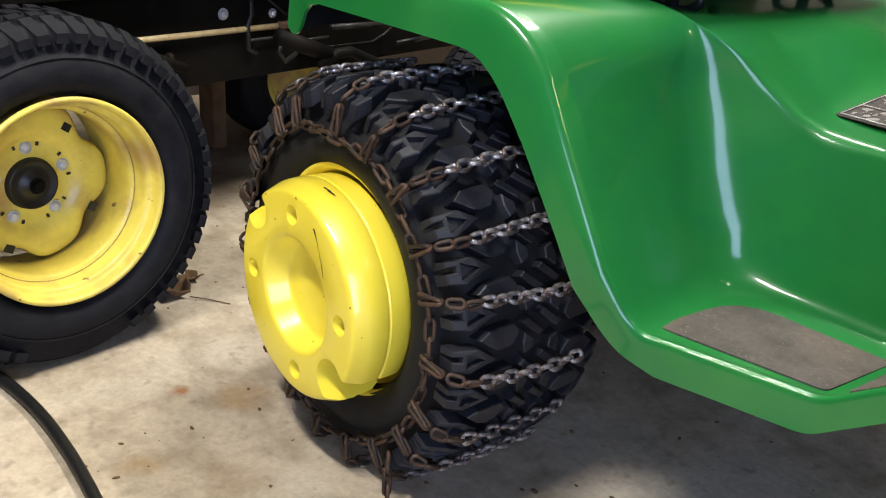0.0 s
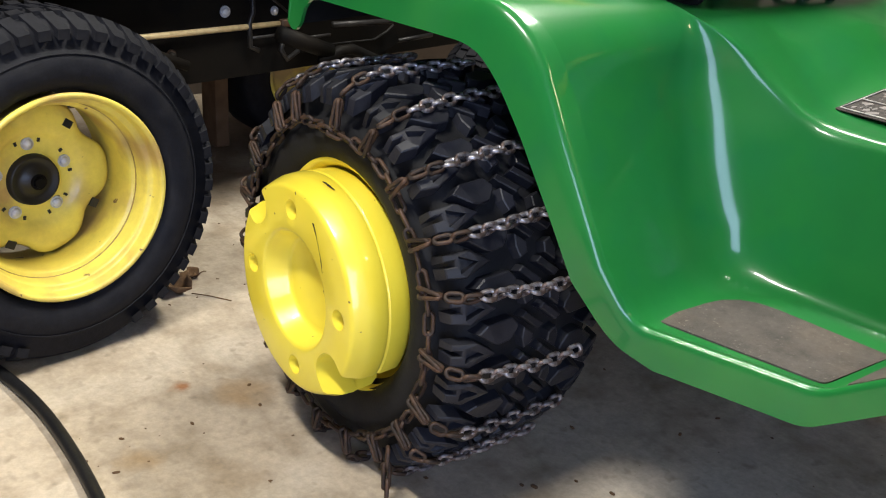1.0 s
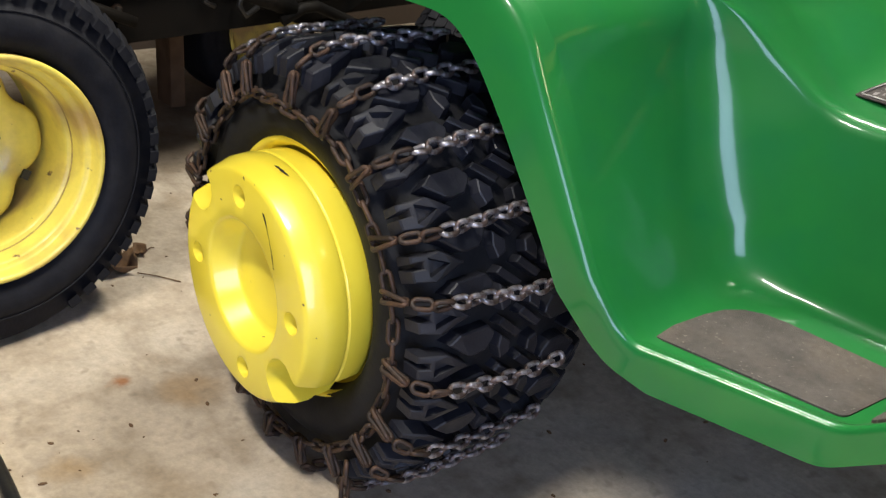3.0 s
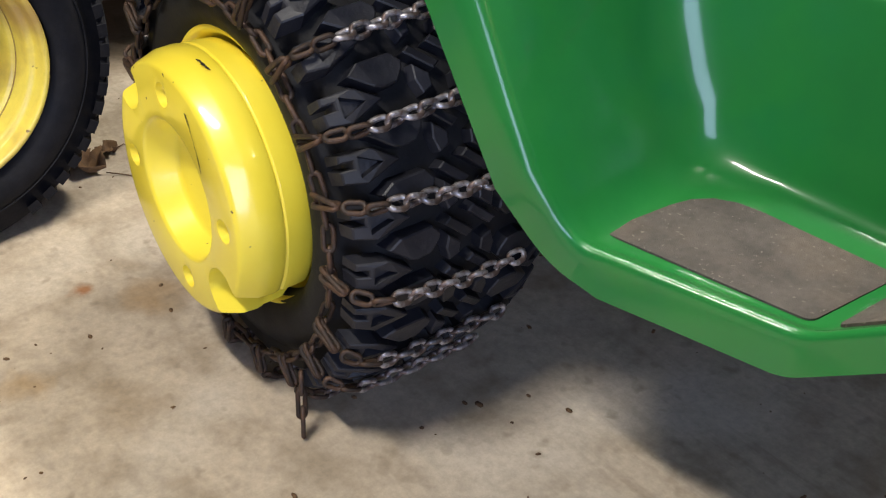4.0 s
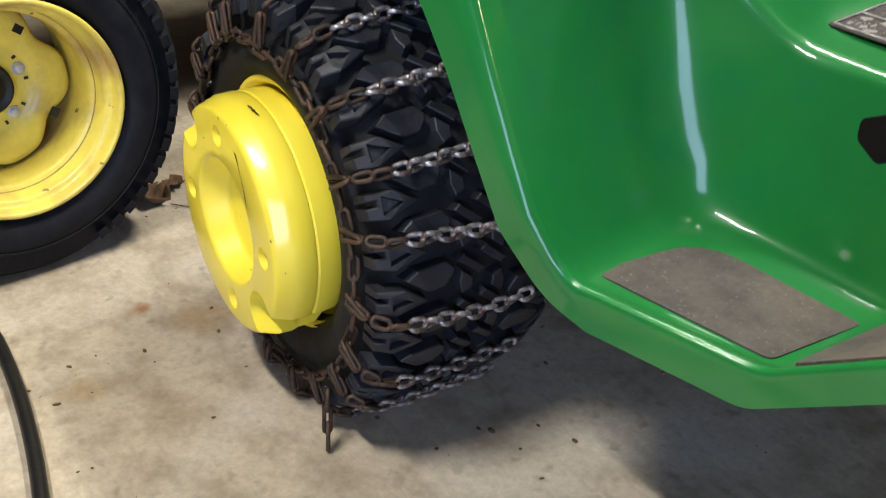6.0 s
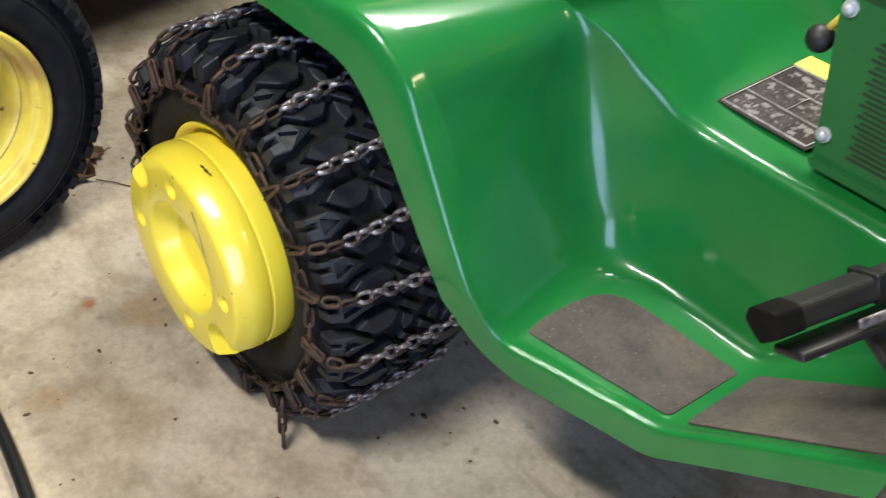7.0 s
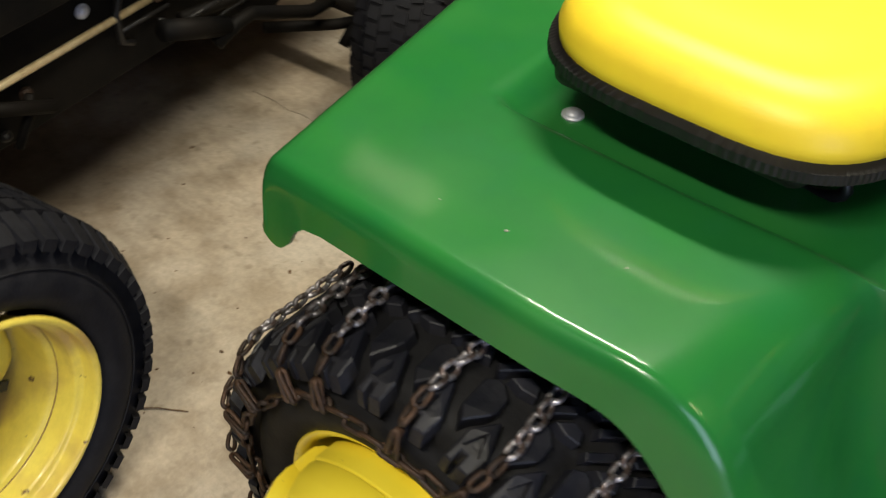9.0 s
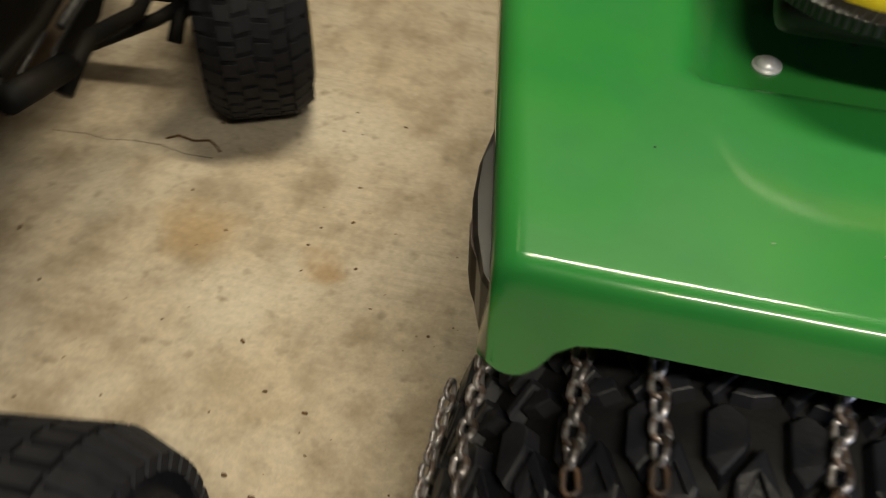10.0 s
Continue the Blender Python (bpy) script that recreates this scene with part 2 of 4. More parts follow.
def box_bm(cx, cy, cz, sx, sy, sz, bevel=0.0, turn=None, bm=None):
    own = bm or bmesh.new()
    m = Matrix.Translation((cx, cy, cz)) @ (turn.to_4x4() if turn else Matrix.Identity(4)) @ Matrix.Diagonal((sx, sy, sz, 1))
    res = bmesh.ops.create_cube(own, size=1, matrix=m)
    if bevel:
        edges = list({e for v in res["verts"] for e in v.link_edges})
        bmesh.ops.bevel(own, geom=edges, offset=bevel, segments=2, affect="EDGES", profile=0.5)
    return own


def tube_bm(points, radius, sides=10, bm=None, closed=False):
    """A round bar along a line of points."""
    own = bm or bmesh.new()
    pts = [Vector(p) for p in points]
    rings = []
    n = len(pts)
    up = None
    for i, p in enumerate(pts):
        a = pts[(i - 1) % n] if closed or i > 0 else p
        b = pts[(i + 1) % n] if closed or i < n - 1 else p
        d = (b - a).normalized()
        if up is None:
            up = d.orthogonal().normalized()
        up = (up - d * up.dot(d)).normalized()
        side = d.cross(up)
        r = radius[i] if isinstance(radius, (list, tuple)) else radius
        rings.append([own.verts.new(p + (up * math.cos(2 * math.pi * k / sides) + side * math.sin(2 * math.pi * k / sides)) * r) for k in range(sides)])
    for i in range(n if closed else n - 1):
        a, b = rings[i], rings[(i + 1) % n]
        for k in range(sides):
            own.faces.new((a[k], a[(k + 1) % sides], b[(k + 1) % sides], b[k]))
    if not closed:
        own.faces.new(rings[0])
        own.faces.new(rings[-1])
    return own


def lathe_bm(profile, segs=96, bm=None, shape=None, closed=False):
    """Turns (r, y) round the y axis. shape(angle, r, y) may move a radius."""
    own = bm or bmesh.new()
    rings = []
    for k in range(segs):
        a = 2 * math.pi * k / segs
        ring = []
        for r, y in profile:
            rr = shape(a, r, y) if shape else r
            ring.append(own.verts.new((rr * math.cos(a), y, rr * math.sin(a))))
        rings.append(ring)
    m = len(profile)
    for k in range(segs):
        a, b = rings[k], rings[(k + 1) % segs]
        for i in range(m if closed else m - 1):
            j = (i + 1) % m
            own.faces.new((a[i], a[j], b[j], b[i]))
    return own


def prism_bm(outline, lo, hi, place=None, bm=None):
    """Extrudes an outline of (u, v) from lo to hi; place(u, v, w) gives the point."""
    own = bm or bmesh.new()
    place = place or (lambda u, v, w: (u, v, w))
    a = [own.verts.new(place(u, v, lo)) for u, v in outline]
    b = [own.verts.new(place(u, v, hi)) for u, v in outline]
    n = len(outline)
    own.faces.new(a)
    own.faces.new(b)
    for i in range(n):
        own.faces.new((a[i], a[(i + 1) % n], b[(i + 1) % n], b[i]))
    return own


def cut(ob, cutters):
    """Takes the cutters' shapes out of ob's mesh, and removes them."""
    for c in cutters:
        mod = ob.modifiers.new("cut", "BOOLEAN")
        mod.operation, mod.solver, mod.object = "DIFFERENCE", "EXACT", c
    dg = bpy.context.evaluated_depsgraph_get()
    me = bpy.data.meshes.new_from_object(ob.evaluated_get(dg))
    ob.modifiers.clear()
    old = ob.data
    ob.data = me
    me.name = old.name
    for c in cutters:
        bpy.data.objects.remove(c)
    return ob


def lerp(a, b, t):
    return tuple(p + (q - p) * t for p, q in zip(a, b))


# ---- the garage ----
def slab(name, x0, x1, y0, y1, z0, z1, mat):
    ob = link_mesh(name, box_bm((x0 + x1) / 2, (y0 + y1) / 2, (z0 + z1) / 2, x1 - x0, y1 - y0, z1 - z0), mat, smooth=False)
    return ob


floor = tagged(slab("floor", -3.6, 12.0, -4.6, 3.6, -0.12, 0.0, CONCRETE), "tan mottled concrete garage floor with rusty stain marks and painted shade", "floor", kind="structure")
tagged(slab("ceiling", -3.6, 3.6, -4.6, 3.6, 2.5, 2.62, WALL), "plain pale garage ceiling", "ceiling", kind="structure")
tagged(slab("wall_west", -2.22, -2.10, -4.48, 3.48, 0.0, 2.5, DARK_WALL), "dark brown garage wall boards", "wall", kind="structure")
tagged(slab("wall_north", -3.6, 3.6, 3.48, 3.6, 0.0, 2.5, PALE_WALL), "plain painted garage wall", "wall", kind="structure")
tagged(slab("wall_south", -3.6, 3.6, -4.6, -4.48, 0.0, 2.5, WALL), "plain painted garage wall", "wall", kind="structure")
tagged(slab("wall_east", 2.90, 3.02, -1.52, 3.48, 0.0, 2.5, WALL), "plain painted wall beside the open garage door", "wall", kind="structure")
tagged(slab("wall_east_side", 2.90, 3.02, -4.48, -2.72, 0.0, 2.5, WALL), "plain painted wall beside the open garage door", "wall", kind="structure")
tagged(slab("wall_east_lintel", 2.90, 3.02, -2.72, -1.52, 2.2, 2.5, WALL), "wall above the open garage door", "wall", kind="structure")


# ---- the garden tractor: deck ----
AX, AY, AZ = 0.0225, -0.33, 0.287       # middle of the chained rear wheel
MID = 0.16                              # the tractor's centre line
tractor = thing("garden_tractor", (AX, MID, 0), "green and yellow garden tractor parked on a concrete floor", "tractor")
shift = Vector((-AX, -MID, 0))


def fillet(line, reach, steps=6):
    """A line of number rows with its inner corners rounded: reach[i] metres along both sides of corner i; close supports keep the flats flat."""
    res = [line[0]]
    for i in range(1, len(line) - 1):
        p = line[i]
        da, db = line[i - 1] - p, line[i + 1] - p
        la, lb = np.linalg.norm(da[:3]), np.linalg.norm(db[:3])
        if reach[i] <= 0:
            res.append(p)
            continue
        ta, tb = min(reach[i] / la, 0.44), min(reach[i] / lb, 0.44)
        res.append(p + da * min(ta * 1.12 + 0.002 / la, 0.485))
        for k in range(steps + 1):
            t = k / steps
            res.append(p + da * (ta * (1 - t) ** 2) + db * (tb * t ** 2))
        res.append(p + db * min(tb * 1.12 + 0.002 / lb, 0.485))
    return res + [line[-1]]


FRONT = (0, 0.034, 0.006, 0.068, 0.018, 0.02, 0)      # how far the corners of a section are rounded
REAR = (0, 0.032, 0.0, 0.012, 0.012, 0.0, 0)


def cage_row(round_off, edge, ridge, bead, corner, shoulder, slope, mid, corners=FRONT):
    """Skirt edge, ridge, bead beside it, inner corner, tunnel shoulder, tunnel top and centre line; the row's own rounding comes first."""
    pts = [np.array((*p, c)) for p, c in zip((edge, ridge, bead, corner, shoulder, slope, mid), corners)]
    return round_off, pts


def rear_row(round_off, x, edge_z, low, top=0.712):
    rake = lambda y: x - 0.19 * min(1.0, max(0.0, (-0.06 - x) / 0.10)) * (y + 0.398)
    pts = [(-0.404, edge_z), (-0.397, top), (-0.36, top), (-0.156, top), (-0.138, low), (0.0, low), (MID, low)]
    return cage_row(round_off, *((rake(y), y, z) for y, z in pts), corners=REAR)


cage = [cage_row(0, (-0.2215, -0.399, 0.613), (-0.2225, -0.394, 0.612), (-0.227, -0.36, 0.607), (-0.256, -0.171, 0.604), (-0.261, -0.153, 0.604), (-0.290, 0.0, 0.604), (-0.320, MID, 0.604), corners=REAR)]
hem = lambda x: float(np.interp(x, (-0.216, -0.206, -0.197, -0.187, -0.176, -0.165, -0.150), (0.612, 0.603, 0.600, 0.603, 0.616, 0.638, 0.651)))
for step in range(9):                   # the rounded rear edge
    a = radians(-12 + 102 * step / 8)
    x, z = -0.189 - 0.026 * math.cos(a), 0.686 + 0.026 * math.sin(a)
    cage.append(rear_row(0, x, hem(x), z, z))
for x in (-0.183, -0.176, -0.165, -0.150):
    cage.append(rear_row(0, x, hem(x), 0.712))
cage.append(rear_row(0, -0.125, 0.656, 0.712))
cage.append(rear_row(0.010, -0.092, 0.656, 0.712))
cage.append(rear_row(0.010, -0.071, 0.656, 0.686))
cage.append(rear_row(0, 0.06, 0.656, 0.686))
cage.append(rear_row(0, 0.145, 0.656, 0.686))
BEND = (0, 0.033, 0, 0.016, 0.014, 0.0, 0)
cage.append(cage_row(0.036, (0.224, -0.399, 0.654), (0.244, -0.389, 0.7125), (0.252, -0.36, 0.7125), (0.302, -0.147, 0.711), (0.340, -0.123, 0.686), (0.33, 0.0, 0.685), (0.31, MID, 0.685), corners=BEND))
cage.append(cage_row(0.034, (0.266, -0.394, 0.620), (0.310, -0.382, 0.668), (0.316, -0.35, 0.669), (0.341, -0.127, 0.674), (0.381, -0.102, 0.664), (0.362, 0.0, 0.668), (0.37, MID, 0.677), corners=BEND))
for e, r, c, t, sh, m in (((0.312, -0.390, 0.559), (0.350, -0.3785, 0.601), (0.340, -0.1225, 0.606), (0.417, -0.079, 0.625), (0.395, 0.005, 0.647), (0.40, MID, 0.672)),
                          ((0.374, -0.388, 0.472), (0.414, -0.376, 0.494), (0.364, -0.130, 0.498), (0.464, -0.057, 0.588), (0.446, 0.01, 0.594), (0.43, MID, 0.652)),
                          ((0.408, -0.381, 0.410), (0.443, -0.371, 0.440), (0.391, -0.127, 0.436), (0.492, -0.048, 0.577), (0.470, 0.01, 0.581), (0.46, MID, 0.632))):
    bead = tuple(p + (q - p) * 0.13 for p, q in zip(r, c))
    cage.append(cage_row(0, e, r, bead, c, t, sh, m))
cage.append(cage_row(0.034, (0.455, -0.353, 0.342), (0.477, -0.350, 0.378), (0.474, -0.322, 0.367), (0.427, -0.113, 0.3655), (0.525, -0.046, 0.573), (0.502, 0.01, 0.578), (0.50, MID, 0.621)))
for x, y, dz, lead, soft in ((0.517, -0.337, 0.0, 0.060, 0), (0.60, -0.316, 0.0, 0.045, 0), (0.690, -0.294, 0.0, 0.015, 0.016), (0.80, -0.290, 0.078, 0.0, 0), (0.92, -0.290, 0.164, 0.0, 0)):
    cage.append(cage_row(soft, (x - 0.006, y - 0.004, 0.328 + dz), (x, y, 0.377 + dz), (x, y + 0.026, 0.3665 + dz), (x, -0.093, 0.3655 + dz), (x + lead - 0.010, -0.045, 0.572), (x + lead * 0.3, 0.01, 0.577), (x + lead * 0.3, MID, 0.619),
                         corners=(0, 0.014, 0.006, 0.024, 0.014, 0.02, 0)))

bm = bmesh.new()
SPREAD = (1, 1, 1.15, 1.6, 1.3, 1, 1)    # folds grow softer towards the middle
columns = [fillet([row[j] for _, row in cage], [soft * SPREAD[j] for soft, _ in cage]) for j in range(7)]
grid = []
for i in range(len(columns[0])):
    row = [column[i] for column in columns]
    across = [Vector(p[:3]) for p in fillet(row, [max(0.001, p[3]) if 0 < j < 6 else 0 for j, p in enumerate(row)])]
    across[1:1] = [across[0].lerp(across[1], 0.06), across[0].lerp(across[1], 0.5)]
    line = [bm.verts.new(p + shift) for p in across]
    line += [bm.verts.new(Vector((p.x, 2 * MID - p.y, p.z)) + shift) for p in reversed(across[:-1])]
    grid.append(line)
for a, b in zip(grid, grid[1:]):
    for i in range(len(a) - 1):
        bm.faces.new((a[i], a[i + 1], b[i + 1], b[i]))
for e in bm.edges:
    e.smooth = not e.is_boundary
deck = part("fender_deck", bm, GREEN, tractor, "glossy green moulded fender and footrest deck")
sol = deck.modifiers.new("thick", "SOLIDIFY")
sol.thickness, sol.offset = 0.005, -1


def local(bm):
    bmesh.ops.translate(bm, verts=bm.verts, vec=shift)
    return bm


def rounded(points, radius, steps=4):
    """An outline with its corners rounded."""
    res = []
    n = len(points)
    for i in range(n):
        p, a, b = Vector(points[i]), Vector(points[i - 1]), Vector(points[(i + 1) % n])
        r = radius[i] if isinstance(radius, (list, tuple)) else radius
        u, v = (a - p), (b - p)
        p0, p1 = p + u.normalized() * min(r, u.length * 0.45), p + v.normalized() * min(r, v.length * 0.45)
        for k in range(steps + 1):
            t = k / steps
            q = p0.lerp(p, t).lerp(p.lerp(p1, t), t)
            res.append((q.x, q.y))
    return res


pad = rounded([(0.474, -0.302), (0.480, -0.152), (0.684, -0.142), (0.678, -0.264)], [0.008, 0.060, 0.006, 0.010])
part("tread_pad", local(prism_bm(pad, 0.3640, 0.3685)), GRIT, deck, "worn grey anti-slip pad", False)
pad = rounded([(0.699, -0.262), (0.705, -0.140), (0.900, -0.140), (0.905, -0.262)], 0.008)
part("tread_pad", local(prism_bm(pad, 0.0, 0.004, lambda u, v, w: (u, v, 0.3730 + (u - 0.700) * 0.712 + w))), GRIT, deck, "worn grey anti-slip pad", False)


def bolt_bm(p, axis, radius, height, dome=True):
    """A hexagon bolt head on a washer."""
    own = bmesh.new()
    turn = Vector(axis).normalized().to_track_quat("Z", "Y").to_matrix().to_4x4()
    m = Matrix.Translation(p) @ turn
    bmesh.ops.create_cone(own, cap_ends=True, segments=20, radius1=radius * 1.35, radius2=radius * 1.3, depth=height * 0.3, matrix=m @ Matrix.Translation((0, 0, height * 0.15)))
    if dome:
        bmesh.ops.create_uvsphere(own, u_segments=18, v_segments=10, radius=1.0, matrix=m @ Matrix.Translation((0, 0, height * 0.28)) @ Matrix.Diagonal((radius, radius, height * 0.72, 1)))
    else:
        bmesh.ops.create_cone(own, cap_ends=True, segments=6, radius1=radius, radius2=radius * 0.9, depth=height * 0.75, matrix=m @ Matrix.Translation((0, 0, height * 0.65)))
    return own


part("deck_bolt", local(bolt_bm((-0.036, -0.090, 0.686), (0, 0, 1), 0.0100, 0.009)), CHROME, deck, "zinc carriage bolt")
part("deck_bolt", local(bolt_bm((-0.036, 0.410, 0.686), (0, 0, 1), 0.0100, 0.009)), CHROME, deck, "zinc carriage bolt")

# tail lamp at the rear of the fender
own = bmesh.new()
prev = None
for y, d in ((-0.390, 0.002), (-0.378, 0.010), (-0.34, 0.017), (-0.30, 0.019), (-0.26, 0.015), (-0.215, 0.002)):
    x = -0.212 - 0.19 * (y + 0.395)
    ring = [own.verts.new(v) for v in ((x + 0.006, y, 0.606), (x - d * 0.8, y, 0.609), (x - d, y, 0.616), (x - d, y, 0.672), (x - d * 0.8, y, 0.680), (x + 0.006, y, 0.682))]
    if prev:
        for i in range(6):
            own.faces.new((prev[i], prev[(i + 1) % 6], ring[(i + 1) % 6], ring[i]))
    else:
        own.faces.new(ring)
    prev = ring
own.faces.new(list(reversed(prev)))
part("tail_lamp", local(own), BLACK, deck, "black wedge-shaped tail lamp", False)
part("lens", local(prism_bm([(-0.2255, -0.372), (-0.2395, -0.345), (-0.2455, -0.325), (-0.2450, -0.306), (-0.237, -0.31)], 0.618, 0.670)), DECAL_BROWN, deck, "dark tail lamp lens", False)

# instruction decal on the deck
shoulder_rise = lambda y: 0.580 + (y - 0.006) * 0.29
p0, p1, p2 = Vector((0.465, 0.010, 0)), Vector((0.600, 0.008, 0)), Vector((0.494, 0.120, 0))


def on_decal(u, v, w):
    p = p0 + (p1 - p0) * u + (p2 - p0) * v
    return (p.x, p.y, shoulder_rise(p.y) + 0.003 + w)


def decal_patch(u0, u1, v0, v1, lift, bm=None):
    own = bm or bmesh.new()
    prism_bm([(u0, v0), (u1, v0), (u1, v1), (u0, v1)], lift - 0.001, lift, on_decal, own)
    return own


decal = part("instruction_decal", local(decal_patch(0, 1, 0, 1.0, 0.001)), DECAL_BROWN, deck, "dark instruction decal with pale pictograms", False)
own = bmesh.new()
for u0, u1, v0, v1 in ((0.03, 0.97, 0.33, 0.338), (0.03, 0.97, 0.64, 0.648), (0.48, 0.486, 0.338, 0.64), (0.03, 0.97, 0.035, 0.046), (0.03, 0.97, 0.955, 0.966), (0.03, 0.039, 0.046, 0.955), (0.961, 0.97, 0.046, 0.955)):
    decal_patch(u0, u1, v0, v1, 0.0026, own)
part("decal_border", local(own), DECAL_WHITE, deck, "pale border lines", False)
own = bmesh.new()
rnd = random.Random(4)
for k in range(150):
    big = k < 34
    u, v = rnd.uniform(0.09, 0.90), rnd.choice((0.12, 0.18, 0.25, 0.42, 0.50, 0.57, 0.72, 0.80, 0.87)) + rnd.uniform(-0.02, 0.03)
    s, f = rnd.uniform(0.022, 0.05) if big else rnd.uniform(0.004, 0.014), rnd.uniform(0.5, 1.5)
    n = rnd.choice((4, 5, 7, 9))
    prism_bm([(u + s * f * math.cos(a) * q, v + s * math.sin(a) * q) for a, q in ((2 * math.pi * j / n + 0.4 + k, rnd.uniform(0.5, 1.2)) for j in range(n))], 0.0012, 0.0017 + 0.000004 * k, on_decal, own)
part("decal_print", local(own), DECAL_GREY, deck, "faint grey pictograms", False)
for u, v, w, h in ((0.06, 0.06, 0.60, 0.24), (0.05, 0.36, 0.40, 0.26), (0.52, 0.36, 0.42, 0.26), (0.30, 0.67, 0.62, 0.25)):
    part("decal_panel", local(decal_patch(u, u + w, v, v + h, 0.0011)), DECAL_MID, deck, "brown-grey panel of the decal", False)
part("decal_header", local(decal_patch(0.0, 1.0, 1.0, 1.22, 0.001)), DECAL_YELLOW, deck, "yellow heading strip of the decal", False)

# ---- hood and side screen ----
own = bmesh.new()
hood_out = [(-0.02, 0.806), (-0.028, 0.815), (-0.028, 0.905), (-0.015, 0.955), (0.02, 0.985), (MID, 0.995)]
hood_out += [(2 * MID - y, z) for y, z in reversed(hood_out[:-1])]
prev = None
for x, grow in ((0.565, 0.0), (0.575, 0.004), (0.9, 0.004), (1.25, 0.0), (1.29, -0.03)):
    ring = [own.verts.new((x + (0.02 if z < 0.82 else 0.0) * (x < 0.6), y - math.copysign(grow, MID - y), z)) for y, z in hood_out]
    if prev:
        for i in range(len(ring) - 1):
            own.faces.new((prev[i], prev[i + 1], ring[i + 1], ring[i]))
        own.faces.new((prev[-1], prev[0], ring[0], ring[-1]))
    else:
        own.faces.new(ring)
    prev = ring
own.faces.new(prev)
hood = sharpen(part("hood", local(own), GREEN, tractor, "glossy green engine hood"), 50)
own = prism_bm([(0.616, 0.594), (1.24, 0.594), (1.24, 0.806), (0.585, 0.806)], -0.006, -0.003, lambda u, v, w: (u, w, v))
panel = part("side_screen", local(own), GREEN_SHEET, tractor, "green perforated engine side screen", False)
own = prism_bm([(0.616, 0.594), (1.24, 0.594), (1.24, 0.585), (0.621, 0.585)], -0.016, -0.003, lambda u, v, w: (u, w, v))
part("screen_flange", local(own), GREEN_SHEET, panel, "", False)
for r in range(22):
    z = 0.612 + r * 0.0066
    x0 = 0.655 - (z - 0.612) * 0.10 + (0.006 if r % 2 else 0.0)
    own = prism_bm([(x0, z - 0.0012), (1.20, z - 0.0012), (1.20, z + 0.0012), (x0, z + 0.0012)], -0.0072, -0.0058, lambda u, v, w: (u, w, v))
    part("louvre_slot", local(own), DECAL_BLACK, panel, "long dark slot in the screen", False)
for p in ((0.602, -0.006, 0.773), (0.621, -0.006, 0.624), (0.755, -0.012, 0.588)):
    part("screen_bolt", local(bolt_bm(p, (0, -1, 0), 0.0072, 0.010)), CHROME, panel, "zinc bolt head", False)
own = prism_bm([(0.590, 0.823), (1.12, 0.823), (1.16, 0.868), (0.632, 0.868)], -0.0335, -0.0325, lambda u, v, w: (u, w, v))
badge = part("hood_badge", local(own), DECAL_BLACK, hood, "black-edged yellow slanted badge", False)
own = prism_bm([(0.597, 0.826), (1.117, 0.826), (1.152, 0.865), (0.634, 0.865)], -0.0345, -0.0332, lambda u, v, w: (u, w, v))
part("badge_field", local(own), DECAL_YELLOW, hood, "yellow badge field", False)
for k in range(10):
    x = 0.668 + k * 0.043
    own = prism_bm([(x, 0.831), (x + 0.024, 0.831), (x + 0.030, 0.860), (x + 0.006, 0.860)], -0.0353, -0.0342, lambda u, v, w: (u, w, v))
    part("badge_bar", local(own), DECAL_BLACK, hood, "plain black bar", False)
# engine block behind the screen and pedestal under the hood
part("pedestal", local(box_bm(0.90, MID, 0.70, 0.60, 0.30, 0.22, 0.01)), BLACK, tractor, "black engine compartment")
part("dash_panel", local(box_bm(0.60, MID, 0.90, 0.06, 0.30, 0.16, 0.012, Euler((0, radians(-12), 0)).to_matrix())), BLACK, tractor, "black dash panel")
# lever with a ball knob beside the pedestal
lever = part("lever", local(tube_bm([(0.600, 0.03, 0.77), (0.585, 0.02, 0.75), (0.572, 0.014, 0.725)], 0.005)), YELLOW_OLD, tractor, "yellow lever arm")
own = bmesh.new()
bmesh.ops.create_uvsphere(own, u_segments=24, v_segments=14, radius=0.0165, matrix=Matrix.Translation((0.570, 0.012, 0.718)))
part("ball_knob", local(own), PEDAL_RUBBER, tractor, "round black lever knob")

# brake pedal
PA, PB = Vector((0.787, -0.360, 0.651)), Vector((0.837, -0.135, 0.655))
axis = (PB - PA).normalized()
side = axis.cross(Vector((-0.45, 0, 0.9))).normalized()
nrm = side.cross(axis).normalized()
basis = Matrix((axis, side, nrm)).transposed()
mid = (PA + PB) / 2
def pedal_prism(shape, t0, t1, own=None):
    return prism_bm(shape, t0 * (PB - PA).length, t1 * (PB - PA).length, lambda u, v, w: tuple(PA + axis * w + side * u + nrm * v), own)


own = pedal_prism(rounded([(-0.021, 0.000), (-0.014, 0.014), (0.016, 0.014), (0.021, -0.008), (-0.004, -0.019)], 0.005, 3), 0.0, 0.13)
cap = own
own = pedal_prism(rounded([(-0.019, 0.000), (-0.013, 0.013), (0.015, 0.013), (0.019, -0.008), (-0.004, -0.017)], 0.005, 3), 0.13, 0.52)
pedal_prism(rounded([(-0.015, 0.001), (-0.012, 0.011), (0.012, 0.011), (0.015, -0.007), (-0.004, -0.014)], 0.004, 3), 0.52, 1.0, own)
pedal = part("brake_pedal", local(own), PEDAL_RUBBER, tractor, "black brake pedal with a wide rubber pad", False)
part("end_cap", local(cap), BLACK_DULL, pedal, "dull black end of the pedal", False)
own = bmesh.new()
box_bm(*(PA.lerp(PB, 0.535) + nrm * 0.001), 0.013, 0.036, 0.029, 0.002, basis, own)
